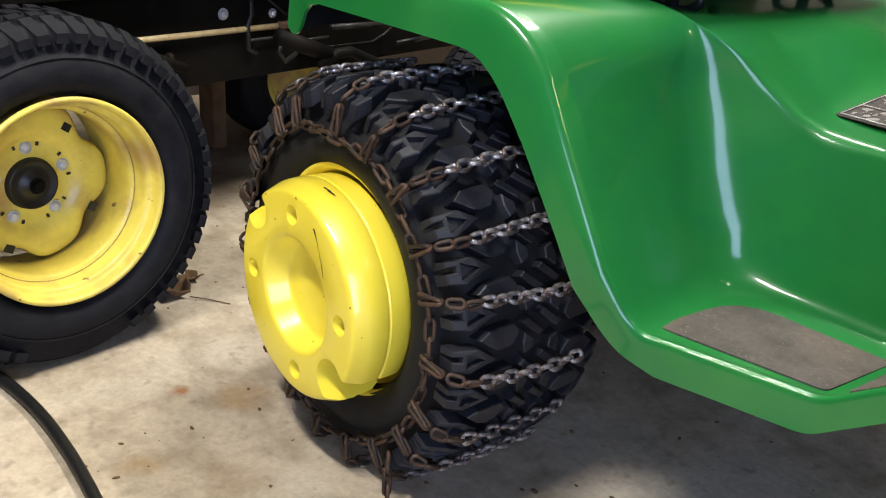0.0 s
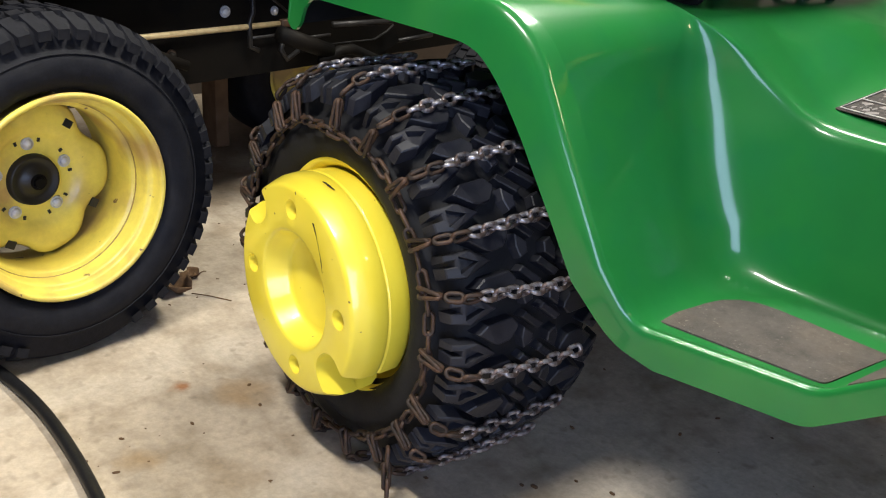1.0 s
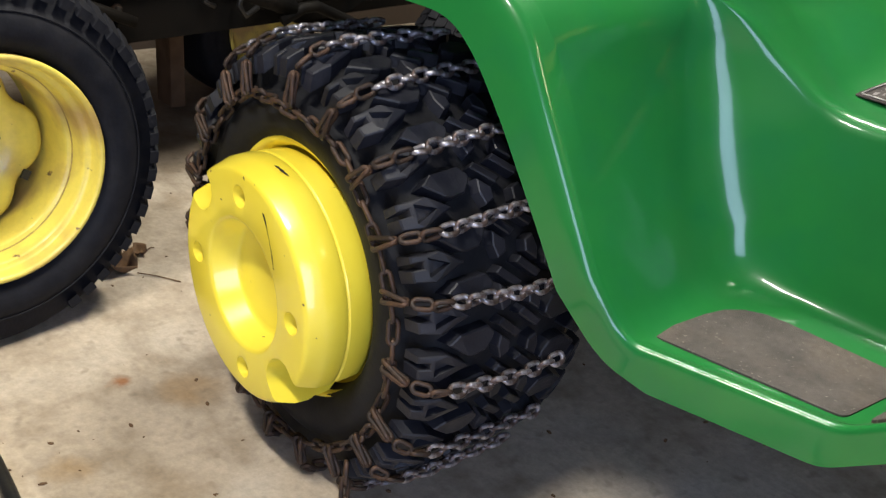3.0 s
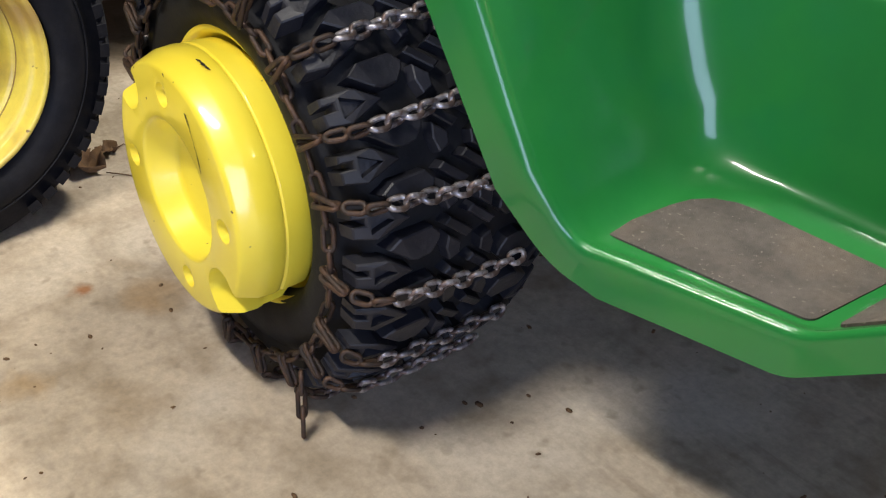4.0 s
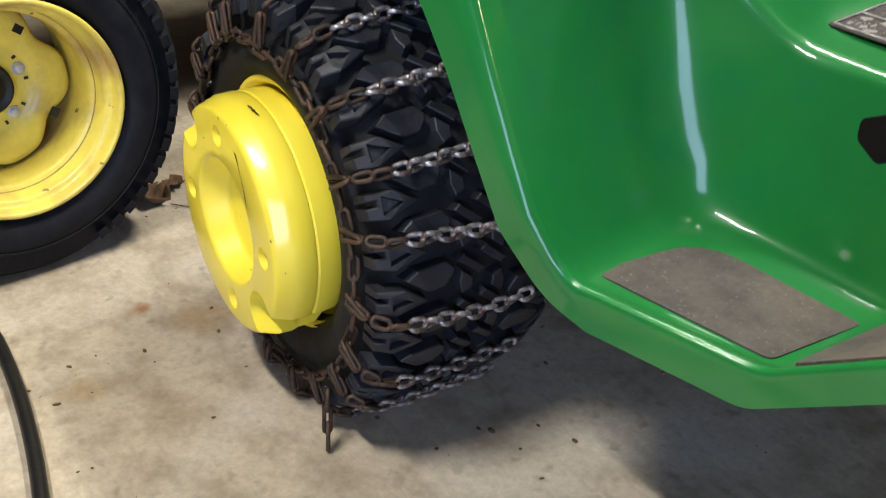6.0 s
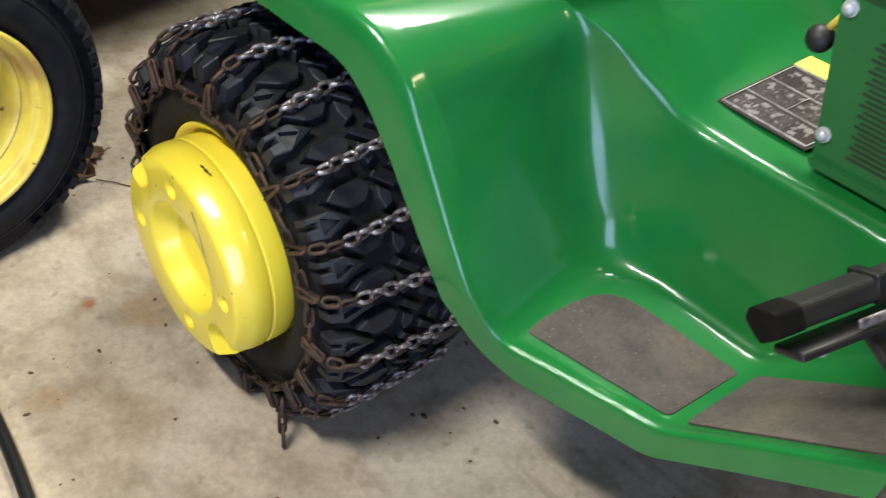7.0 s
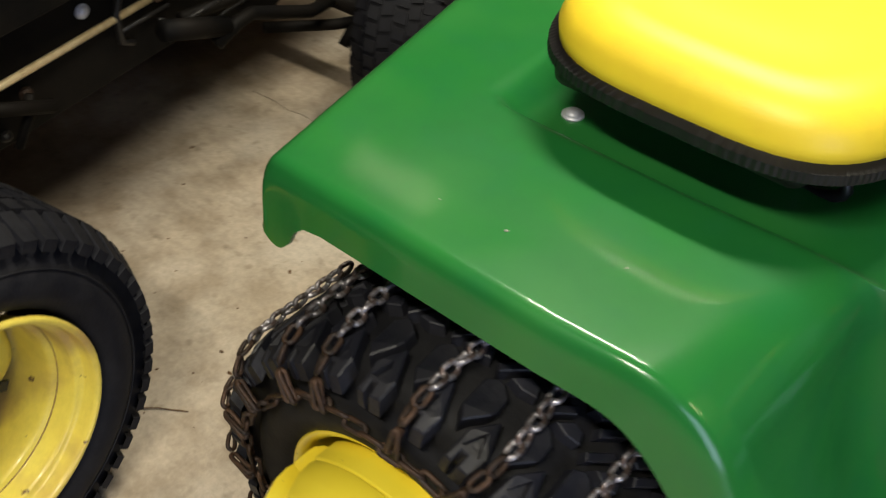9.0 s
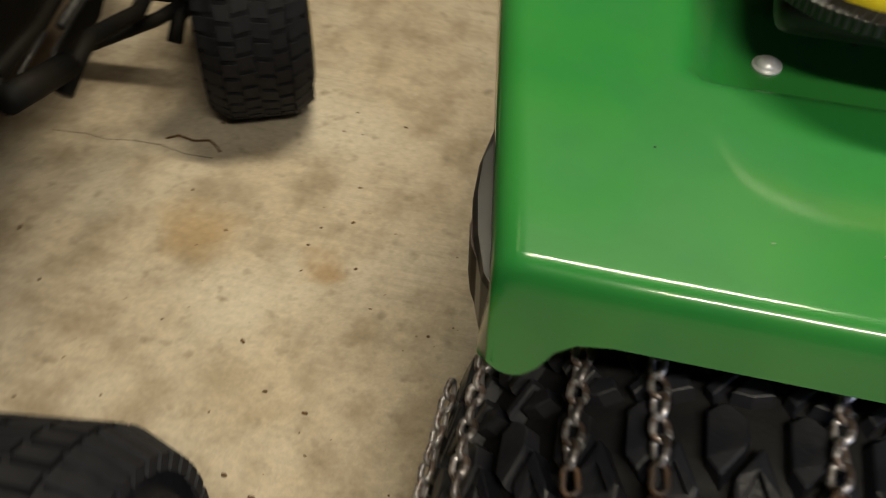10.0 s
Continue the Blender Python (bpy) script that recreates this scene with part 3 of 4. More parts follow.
part("pad_rib", local(own), BLACK, pedal)
part("pedal_plate", local(box_bm(*(mid + axis * 0.01 - nrm * 0.028 + side * 0.012), 0.22, 0.036, 0.009, 0.003, basis)), BLACK, pedal, "black steel backing plate")
part("pedal_strap", local(box_bm(*(mid + axis * 0.03 - nrm * 0.016 + side * 0.030), 0.13, 0.005, 0.009, 0.002, basis)), STEEL, pedal, "bare worn steel strap")
for t, dx in ((0.52, 0.0), (0.92, 0.0)):
    p = PA.lerp(PB, t) - nrm * 0.03
    q = p + Vector((0.26, -0.02, -0.14))
    d = (q - p).normalized()
    sd = d.cross(Vector((0, 1, 0))).normalized()
    bas = Matrix((d, Vector((0, 1, 0)), -sd)).transposed()
    part("pedal_arm", local(box_bm(*((p + q) / 2), (q - p).length, 0.028, 0.010, 0.002, bas)), BLACK, pedal, "black steel pedal arm")
for t in (0.22, 0.6):
    part("pedal_bolt", local(bolt_bm(PA.lerp(PB, t) - nrm * 0.034 + side * 0.014, -nrm, 0.006, 0.008)), CHROME, pedal)

# ---- seat ----
SX, SY = 0.118, 0.118
def seat_ring(grow, z, n=64):
    pts = []
    for k in range(n):
        a = 2 * math.pi * k / n
        c, s = math.cos(a), math.sin(a)
        e = 0.55
        pts.append((SX + (0.205 + grow) * math.copysign(abs(c) ** e, c), SY + (0.292 + grow) * math.copysign(abs(s) ** e, s), z))
    return pts


def stack_bm(rings):
    own = bmesh.new()
    prev = None
    for ring in rings:
        vs = [own.verts.new(p) for p in ring]
        if prev:
            for i in range(len(vs)):
                own.faces.new((prev[i], prev[(i + 1) % len(vs)], vs[(i + 1) % len(vs)], vs[i]))
        else:
            own.faces.new(vs)
        prev = vs
    own.faces.new(prev)
    return own


seat = part("seat_cushion", local(stack_bm([seat_ring(-0.012, 0.792), seat_ring(-0.004, 0.798), seat_ring(-0.002, 0.816), seat_ring(-0.014, 0.842), seat_ring(-0.045, 0.858), seat_ring(-0.060, 0.854), seat_ring(-0.09, 0.860), seat_ring(-0.16, 0.856)])), SEAT, tractor, "bright yellow vinyl seat cushion")
def ribbed(grow, z, n=640):
    ring = seat_ring(grow, z, n)
    if not 0.783 < z < 0.797:
        return ring
    return [(SX + (p[0] - SX) * (1.0 + 0.003 * (k // 2 % 2)), SY + (p[1] - SY) * (1.0 + 0.003 * (k // 2 % 2)), p[2]) for k, p in enumerate(ring)]


part("seat_trim", local(stack_bm([ribbed(-0.02, 0.778), ribbed(0.001, 0.781), ribbed(0.005, 0.785), ribbed(0.0045, 0.796), ribbed(-0.004, 0.801), ribbed(-0.02, 0.801)])), BLACK, seat, "black ribbed rubber edge trim", False)
part("seat_pan", local(box_bm(SX - 0.020, SY, 0.761, 0.290, 0.500, 0.036, 0.014)), SEAT_PAN, seat, "dark brown steel seat pan")
for sy in (-0.03, 0.29):
    for sx in (0.04, 0.21):
        own = tube_bm([(sx + 0.05 * math.cos(a), sy, 0.702 + 0.022 * math.sin(a)) for a in (k * math.pi / 10 for k in range(20))], 0.007, 8, closed=True)
        part("seat_spring", local(own), BLACK, seat, "black looped seat spring")
        part("spring_post", local(tube_bm([(sx, sy, 0.676), (sx, sy, 0.75)], 0.010)), BLACK, seat)

# ---- frame and axle of the tractor ----
part("transaxle", local(box_bm(0.02, MID, 0.33, 0.34, 0.30, 0.26, 0.03)), BLACK_DULL, tractor, "dark greasy transaxle")
part("rear_axle", local(tube_bm([(AX, -0.24, AZ), (AX, 2 * MID + 0.24, AZ)], 0.035, 16)), BLACK_DULL, tractor)
part("frame_rail", local(box_bm(0.50, -0.02, 0.42, 1.3, 0.04, 0.12, 0.005)), BLACK_DULL, tractor)
part("frame_rail", local(box_bm(0.50, 0.34, 0.42, 1.3, 0.04, 0.12, 0.005)), BLACK_DULL, tractor)


# ---- wheels ----
def tyre_profile(R, r_bead, half, shoulder):
    """Outline of a tyre's cross-section, (r, y), outer bead over the tread to the inner bead."""
    pts = []
    for k in range(9):
        a = k / 8
        ang = -math.pi / 2 + a * math.pi * 0.86
        r = r_bead + (R - shoulder - r_bead) * (0.5 + 0.5 * math.sin(ang))
        y = -half * (0.70 + 0.30 * max(0.0, math.cos(ang * 0.95)))
        pts.append((r, y))
    pts.append((R - shoulder * 0.45, -half * 0.86))
    pts.append((R - shoulder * 0.1, -half * 0.70))
    pts.append((R, -half * 0.40))
    pts.append((R + 0.001, 0))
    return pts + [(r, -y) for r, y in reversed(pts[:-1])]


def flat_foot(bm, centre_z, floor=0.002, spread=0.35):
    for v in bm.verts:
        low = floor - centre_z
        if v.co.z < low:
            v.co.y *= 1 + (low - v.co.z) * spread
            v.co.z = low


def place(ob, at):
    ob.location = Vector(at)
    return ob


TY_R, TY_HALF = 0.2775, 0.134
bm = lathe_bm(tyre_profile(TY_R, 0.160, TY_HALF, 0.035), 120)
flat_foot(bm, AZ)
tyre = place(part("rear_tyre", bm, RUBBER, tractor, "black knobby rear tyre"), Vector((AX, AY, AZ)) + shift)


def lug_mesh(outline, lo, hi, name, notch=None):
    """A tread lug: outline in (across, along) metres on the tread's curve, with steep flanks, a worn edge and an optional sunk figure."""
    own = bmesh.new()

    def at(u, w, r):
        curve = 0.0 if abs(u) < 0.075 else (abs(u) - 0.075) ** 2 * 5.2
        a = w / LUG_R
        rr = r - curve
        return Vector((rr * math.cos(a), u, rr * math.sin(a)))

    n = len(outline)

    def inset(d):
        """The outline drawn in by d metres along the corners' bisectors."""
        res = []
        turn = sum(outline[i - 1][0] * outline[i][1] - outline[i][0] * outline[i - 1][1] for i in range(n))
        for i in range(n):
            p, a, b = Vector(outline[i]), Vector(outline[i - 1]), Vector(outline[(i + 1) % n])
            e, f = (p - a).normalized(), (b - p).normalized()
            ne, nf = (Vector((-e.y, e.x)), Vector((-f.y, f.x))) if turn > 0 else (Vector((e.y, -e.x)), Vector((f.y, -f.x)))
            m = (ne + nf)
            m = m / max(0.5, m.dot(m) / 2 if m.length else 1)
            res.append(tuple(p + m * d))
        return res

    base = [own.verts.new(at(u, w, lo)) for u, w in inset(0.0004)]
    side = [own.verts.new(at(u, w, hi - 0.0014)) for u, w in inset(0.0020)]
    top = [own.verts.new(at(u, w, hi)) for u, w in inset(0.0036)]
    for low, high in ((base, side), (side, top)):
        for i in range(n):
            own.faces.new((low[i], low[(i + 1) % n], high[(i + 1) % n], high[i]))
    if notch:
        m = len(notch)
        nu, nw = sum(p[0] for p in notch) / m, sum(p[1] for p in notch) / m
        lip = [own.verts.new(at(u, w, hi)) for u, w in notch]
        sunk = [own.verts.new(at(nu + (u - nu) * 0.90, nw + (w - nw) * 0.90, hi - 0.0090)) for u, w in notch]
        for i in range(m):
            own.faces.new((lip[i], lip[(i + 1) % m], sunk[(i + 1) % m], sunk[i]))
        own.faces.new(sunk)
        edges = [own.edges.get((top[i], top[(i + 1) % n])) for i in range(n)] + [own.edges.get((lip[i], lip[(i + 1) % m])) for i in range(m)]
        bmesh.ops.triangle_fill(own, use_beauty=True, edges=edges)
    else:
        own.faces.new(top)
    bmesh.ops.recalc_face_normals(own, faces=own.faces)
    me = bpy.data.meshes.new(name)
    own.to_mesh(me)
    own.free()
    me.materials.append(LUG)
    return me


PITCH = 30
LUG_R = 0.292
shoulder_out = [(-0.136, 0.0185), (-0.104, 0.0185), (-0.099, 0.0160), (-0.0745, -0.0005), (-0.0755, -0.0045), (-0.112, -0.0205), (-0.136, -0.0165), (-0.137, 0.0010), (-0.124, 0.0015), (-0.124, 0.0055), (-0.137, 0.0060)]
shoulder_tri = [(-0.1175, 0.0115), (-0.0935, 0.0000), (-0.1180, -0.0115)]
middle_out = [(-0.1055, 0.0275), (-0.0900, 0.0400), (-0.0490, 0.0425), (-0.0375, 0.0300), (-0.0400, 0.0215), (-0.0510, 0.0080), (-0.0700, 0.0055), (-0.0800, 0.0085)]
chevron_a = [(-0.0375, 0.0370), (-0.0255, 0.0450), (0.0070, 0.0185), (-0.0060, 0.0105)]
chevron_b = [(-0.0345, 0.0070), (-0.0310, 0.0265), (-0.0115, 0.0105), (-0.0130, -0.0055), (-0.0290, -0.0115)]
turned = lambda o: [(-u, -w) for u, w in o]
LOW, HIGH = TY_R - 0.006, TY_R + 0.0160
lugs = []
for name, out, sunk in (("shoulder_lug", shoulder_out, shoulder_tri), ("middle_lug", middle_out, None), ("chevron_lug", chevron_a, None), ("chevron_lug", chevron_b, None)):
    lugs.append(lug_mesh(out, LOW, HIGH, name, sunk))
    lugs.append(lug_mesh(turned(out), LOW, HIGH, name, turned(sunk) if sunk else None))
for k in range(PITCH):
    for me in lugs:
        a = radians(11.2) + k * 2 * math.pi / PITCH
        if math.sin(a) < -0.93:
            continue
        lug = new("tread_lug", me)
        lug.parent = tyre
        lug.matrix_basis = Matrix.Rotation(-a, 4, "Y")


def rim_bm(r_lip, y_lip, deep, r_well):
    prof = [(r_lip, y_lip + 0.004), (r_lip, y_lip), (r_lip - 0.003, y_lip - 0.003), (r_lip - 0.010, y_lip - 0.001), (r_lip - 0.016, y_lip + 0.006), (r_lip - 0.018, y_lip + 0.022), (r_lip - 0.022, y_lip + 0.030),
            (r_well + 0.004, y_lip + 0.045), (r_well, y_lip + 0.055), (r_well - 0.003, y_lip + deep), (r_well - 0.012, y_lip + deep + 0.008), (0.02, y_lip + deep + 0.008)]
    return lathe_bm(prof, 96)


HUB = Vector((0.0285, AY, 0.287))        # middle of the rim and its weights
rim = place(part("rim", rim_bm(0.1780, -0.121, 0.11, 0.150), YELLOW, tractor, "bright yellow steel rim"), HUB + shift)


# ---- wheel weights ----
def soft_edges(ob, width, degrees=38):
    """Worn, rounded edges where faces meet sharply."""
    mod = ob.modifiers.new("worn", "BEVEL")
    mod.limit_method, mod.angle_limit = "ANGLE", radians(degrees)
    mod.width, mod.segments, mod.use_clamp_overlap = width, 3, True
    dg = bpy.context.evaluated_depsgraph_get()
    me = bpy.data.meshes.new_from_object(ob.evaluated_get(dg))
    ob.modifiers.clear()
    old, ob.data = ob.data, me
    me.name = old.name
    return sharpen(ob, 50)


def slot_bm(deg, half, reach, y0, y1):
    """A cutter for a round-ended slot that runs in from the edge of a disc."""
    a = radians(deg)
    c, n = Vector((math.cos(a), math.sin(a))), Vector((-math.sin(a), math.cos(a)))
    mid = c * (reach + half * 0.8)
    line = [mid + n * (half * 1.12) + c * 0.12, mid + n * half]
    line += [mid - c * (half * 0.8 * math.sin(math.pi * k / 10)) + n * (half * math.cos(math.pi * k / 10)) for k in range(1, 10)]
    line += [mid - n * half, mid - n * (half * 1.12) + c * 0.12]
    return prism_bm([(p.x, p.y) for p in line], y0, y1, lambda u, v, w: (u, w, v))


def cast_weight(name, prof, label, slots, holes):
    own = lathe_bm(prof, 128)
    bmesh.ops.remove_doubles(own, verts=own.verts, dist=1e-5)
    ob = part(name, own, YELLOW, None, label)
    cutters = [link_mesh("cutter", slot_bm(deg, half, reach, -0.30, 0.0), YELLOW) for deg, half, reach in slots]
    for deg in holes:
        own = bmesh.new()
        at = Matrix.Translation((0.1175 * math.cos(radians(deg)), -0.190, 0.1175 * math.sin(radians(deg)))) @ Matrix.Rotation(radians(90), 4, "X")
        bmesh.ops.create_cone(own, cap_ends=True, segments=28, radius1=0.0118, radius2=0.0152, depth=0.060, matrix=at)
        cutters.append(link_mesh("cutter", own, YELLOW))
    cut(ob, cutters)
    soft_edges(ob, 0.0022)
    ob.parent = tractor
    return place(ob, HUB + shift)


FACE = -0.2055
outer = cast_weight("wheel_weight", [(0.0, -0.168), (0.066, -0.168), (0.071, -0.1695), (0.074, -0.173), (0.0835, FACE + 0.004), (0.0860, FACE + 0.001), (0.0895, FACE), (0.120, FACE), (0.1440, FACE), (0.1475, FACE + 0.0006), (0.1500, FACE + 0.0022), (0.1520, FACE + 0.0050),
                                     (0.1585, FACE + 0.0220), (0.1600, FACE + 0.0260), (0.1612, FACE + 0.0440), (0.1595, -0.1535), (0.0, -0.1535)],
                    "bright yellow cast wheel weight with a dished centre", ((138, 0.029, 0.112), (-44, 0.032, 0.101)), (92, 181, 1, -89))
cast_weight("inner_wheel_weight", [(0.0, -0.1525), (0.1585, -0.1525), (0.1605, -0.150), (0.1605, -0.136), (0.1595, -0.120), (0.152, -0.108), (0.142, -0.104), (0.0, -0.104)],
            "bright yellow inner wheel weight", ((139, 0.029, 0.118), (-47, 0.040, 0.112)), ())
for deg in (1, 181):
    a = radians(deg)
    part("weight_bolt", bolt_bm((0.1175 * math.cos(a), -0.170, 0.1175 * math.sin(a)), (0, -1, 0), 0.0065, 0.010), RUST, outer, "rusty bolt in a hole", False)


def scratch(points, widths, across=(1, 0, 0)):
    """A ragged scraped line that lies on the paint."""
    own = bmesh.new()
    left, right = [], []
    for (x, y, z), w in zip(points, widths):
        left.append(own.verts.new(Vector((x, y, z)) - Vector(across) * w))
        right.append(own.verts.new(Vector((x, y, z)) + Vector(across) * w))
    for i in range(len(points) - 1):
        own.faces.new((left[i], left[i + 1], right[i + 1], right[i]))
    part("scratch", own, DECAL_BROWN, outer, "dark scratch in the paint")


rnd = random.Random(3)
pts = [(0.055 + 0.034 * k / 16 - 0.010 * (k / 16) ** 2 + rnd.uniform(-0.0006, 0.0006), FACE - 0.0006, 0.1175 - 0.062 * k / 16) for k in range(17)]
scratch(pts, [0.0004 + 0.0016 * max(0, 1 - k / 5) + 0.0004 * (k in (12, 13)) + rnd.uniform(0, 0.0004) for k in range(17)])
pts = [(0.1617 * math.cos(radians(a)) + 0.0002, -0.172 + 0.0004 * (82 - a) + rnd.uniform(-0.0005, 0.0005), 0.1617 * math.sin(radians(a)) + 0.0004) for a in (82, 80.5, 79, 77.5, 76, 74.5, 73)]
scratch(pts, [0.0004, 0.0020, 0.0009, 0.0024, 0.0012, 0.0016, 0.0003], (0, 1, 0))

# far rear wheel, plain
bm = lathe_bm(tyre_profile(TY_R + 0.008, 0.160, TY_HALF, 0.035), 72)
flat_foot(bm, AZ)
place(part("far_tyre", bm, RUBBER, tractor, "black rear tyre"), Vector((AX, 2 * MID - AY, AZ)) + shift)


# ---- tyre chain ----
def link_data(name, length, width, wire, mat, twist=0.0):
    own = bmesh.new()
    h = length / 2 - width / 2
    pts = []
    for k in range(7):
        a = -math.pi / 2 + math.pi * k / 6
        pts.append((h + (width / 2 - wire) * math.cos(a), (width / 2 - wire) * math.sin(a)))
    for k in range(7):
        a = math.pi / 2 + math.pi * k / 6
        pts.append((-h + (width / 2 - wire) * math.cos(a), (width / 2 - wire) * math.sin(a)))
    pts3 = []
    for x, y in pts:
        a = twist * x / length
        pts3.append((x, y * math.cos(a), y * math.sin(a)))
    tube_bm(pts3, wire, 7, own, closed=True)
    bmesh.ops.recalc_face_normals(own, faces=own.faces)
    me = bpy.data.meshes.new(name)
    own.to_mesh(me)
    own.free()
    me.materials.append(mat)
    for p in me.polygons:
        p.use_smooth = True
    return me


chain = thing("tire_chain", (AX, AY, 0), "rusty steel tyre chain with worn shiny cross links", "tire chain")
SIDE = link_data("side_link", 0.036, 0.0165, 0.0030, RUST)
LONG = link_data("hook_link", 0.046, 0.0150, 0.0030, RUST)
CROSS = link_data("cross_link", 0.0275, 0.0195, 0.0033, STEEL, radians(45))
CROSS_RUSTY = link_data("cross_link", 0.0285, 0.0175, 0.0030, RUST, radians(25))
rnd = random.Random(11)


def hang_link(name, me, p, tangent, normal, roll):
    """A link at p (from the wheel's middle) along tangent, turned by roll degrees about it."""
    t = Vector(tangent).normalized()
    n = (Vector(normal) - t * Vector(normal).dot(t)).normalized()
    b = n.cross(t)
    m = Matrix((t, b, n)).transposed().to_4x4()
    ob = new(name, me)
    ob.parent = chain
    q = Vector(p)
    low = 0.006 - AZ
    q.z = max(q.z, low)
    ob.matrix_basis = Matrix.Translation(q + Vector((0, 0, AZ))) @ m @ Matrix.Rotation(radians(roll), 4, "X")
    return ob


def ring_radius(a):
    """The side chain hangs a little low and slack."""
    return 0.232 + 0.004 * math.sin(3 * a + 0.6) + 0.004 * math.sin(7 * a) - 0.006 * math.sin(a)


count = 54
for k in range(count):
    a = 2 * math.pi * k / count
    r = ring_radius(a)
    d = Vector((-math.sin(a), 0, math.cos(a)))
    hang_link("side_link", SIDE, (r * math.cos(a), -0.1400 - 0.003 * math.sin(5 * a), r * math.sin(a)), d + Vector((0, rnd.uniform(-0.1, 0.1), 0)), (0, -1, 0), (52 if k % 2 else -38) + rnd.uniform(-12, 12))

# the way of one cross chain over the shoulder and the tread, as (r, y) with its length
way = [(0.236, -0.143), (0.252, -0.1465), (0.268, -0.142), (0.284, -0.128), (0.2945, -0.110), (0.2985, -0.085), (0.2995, -0.05), (0.300, 0.0), (0.2995, 0.05), (0.2985, 0.085), (0.2945, 0.110)]
CUM = [0.0]
for (r0, y0), (r1, y1) in zip(way, way[1:]):
    CUM.append(CUM[-1] + math.hypot(r1 - r0, y1 - y0))


def along(s):
    for i in range(len(CUM) - 1):
        if s <= CUM[i + 1] or i == len(CUM) - 2:
            t = (s - CUM[i]) / (CUM[i + 1] - CUM[i])
            return way[i][0] + (way[i + 1][0] - way[i][0]) * t, way[i][1] + (way[i + 1][1] - way[i][1]) * t
    return way[-1]


cross_angles = [166.4, 147.5, 123.0, 110.0, 84.2, 66.6, 48.5, 30.5, 13.8, -7.0, -26.0, -42.0, -60.6, -79.7, -98.6, -117, -136, -155, -174]
for deg in cross_angles:
    lead = rnd.uniform(-2.5, 2.5)
    sway = rnd.uniform(-1.2, 1.2)

    def spot(s):
        r, y = along(s)
        mix = min(1.0, s / 0.07)
        a = radians(deg + 2.0 * (1 - mix) * (1.6 if deg < 20 else 0.6) + sway * math.sin(s * 22))
        return Vector((r * math.cos(a), y, r * math.sin(a))), a

    # two hook links spread over the side chain
    for spread in (-1.0, 1.0):
        p0, a0 = spot(0.004)
        p1, a1 = spot(0.034)
        foot = a0 + radians(1.1 * spread)
        q0 = Vector((0.229 * math.cos(foot), -0.1445, 0.229 * math.sin(foot)))
        hang_link("hook_link", LONG, (q0 + p1) / 2 + Vector((0, -0.002, 0)), p1 - q0, (math.cos(a1), -1, math.sin(a1)), 62 * spread + rnd.uniform(-10, 10))
    s, i = 0.050, 0
    while s < CUM[-1] - 0.03:
        p, a = spot(s)
        q, _ = spot(s + 0.008)
        out = Vector((math.cos(a), 0, math.sin(a)))
        if s < 0.06:
            out = out + Vector((0, -0.8, 0))
        me = CROSS_RUSTY if s < 0.085 else CROSS
        hang_link("cross_link", me, p + out.normalized() * 0.002, (q - p), out, (38 if i % 2 else -38) + rnd.uniform(-10, 10))
        s += 0.0215 if s < 0.085 else 0.0195
        i += 1
# loose tail of the side chain
p = Vector((0.163, -0.146, 0.065 - AZ))
for k, (dx, dy, dz) in enumerate(((0.0, 0.0, 0.012), (0.003, -0.003, -0.016), (0.009, -0.006, -0.040))):
    me = LONG if k else SIDE
    hang_link("tail_link", me, p + Vector((dx, dy, dz)), (0.12, -0.10, -1), (0, -1, 0), 30 + 70 * (k % 2))


# ---- the other mower behind ----
LW = Vector((-0.444, -0.682, 0.298))
LN = radians(8.76)
mower = thing("lawn_mower_tractor", (LW.x, LW.y, 0), "black-framed riding mower with worn yellow wheels parked on concrete", "tractor")
mower.rotation_euler = (0, 0, LN + radians(90))   # its own -y looks out of the near wheel


def on_mower(bm, z=0.298):
    bmesh.ops.translate(bm, verts=bm.verts, vec=(0, 0, z))
    return bm


R2, HALF2 = 0.294, 0.108
bm = lathe_bm([(r, y + 0.105) for r, y in tyre_profile(R2, 0.179, HALF2, 0.040)], 120)
flat_foot(bm, 0.298)
old_tyre = part("turf_tyre", on_mower(bm), RUBBER_OLD, mower, "weathered black turf tyre")

for r, y in ((0.240, 0.0015), (0.1865, 0.0125)):
    part("sidewall_rib", on_mower(tube_bm([(r * math.cos(2 * math.pi * k / 96), y, r * math.sin(2 * math.pi * k / 96)) for k in range(96)], 0.0014, 6, closed=True)), RUBBER_OLD, old_tyre, "raised sidewall ring")


def block_mesh(name, u0, u1, length, skew, R, half, lo, hi, drop):
    own = bmesh.new()

    def at(u, w, r):
        rr = r - max(0.0, abs(u) - half * 0.55) ** 2 * drop
        a = w / R
        return (rr * math.cos(a), u, rr * math.sin(a))
    quad = [(u0, -length / 2), (u1, -length / 2 + skew), (u1, length / 2 + skew), (u0, length / 2)]
    a = [own.verts.new(at(u, w, lo)) for u, w in quad]
    b = [own.verts.new(at(u, w * 0.94, hi)) for u, w in quad]
    own.faces.new(b)
    for i in range(4):
        own.faces.new((a[i], a[(i + 1) % 4], b[(i + 1) % 4], b[i]))
    bmesh.ops.recalc_face_normals(own, faces=own.faces)
    me = bpy.data.meshes.new(name)
    own.to_mesh(me)
    own.free()
    me.materials.append(RUBBER_OLD)
    return me


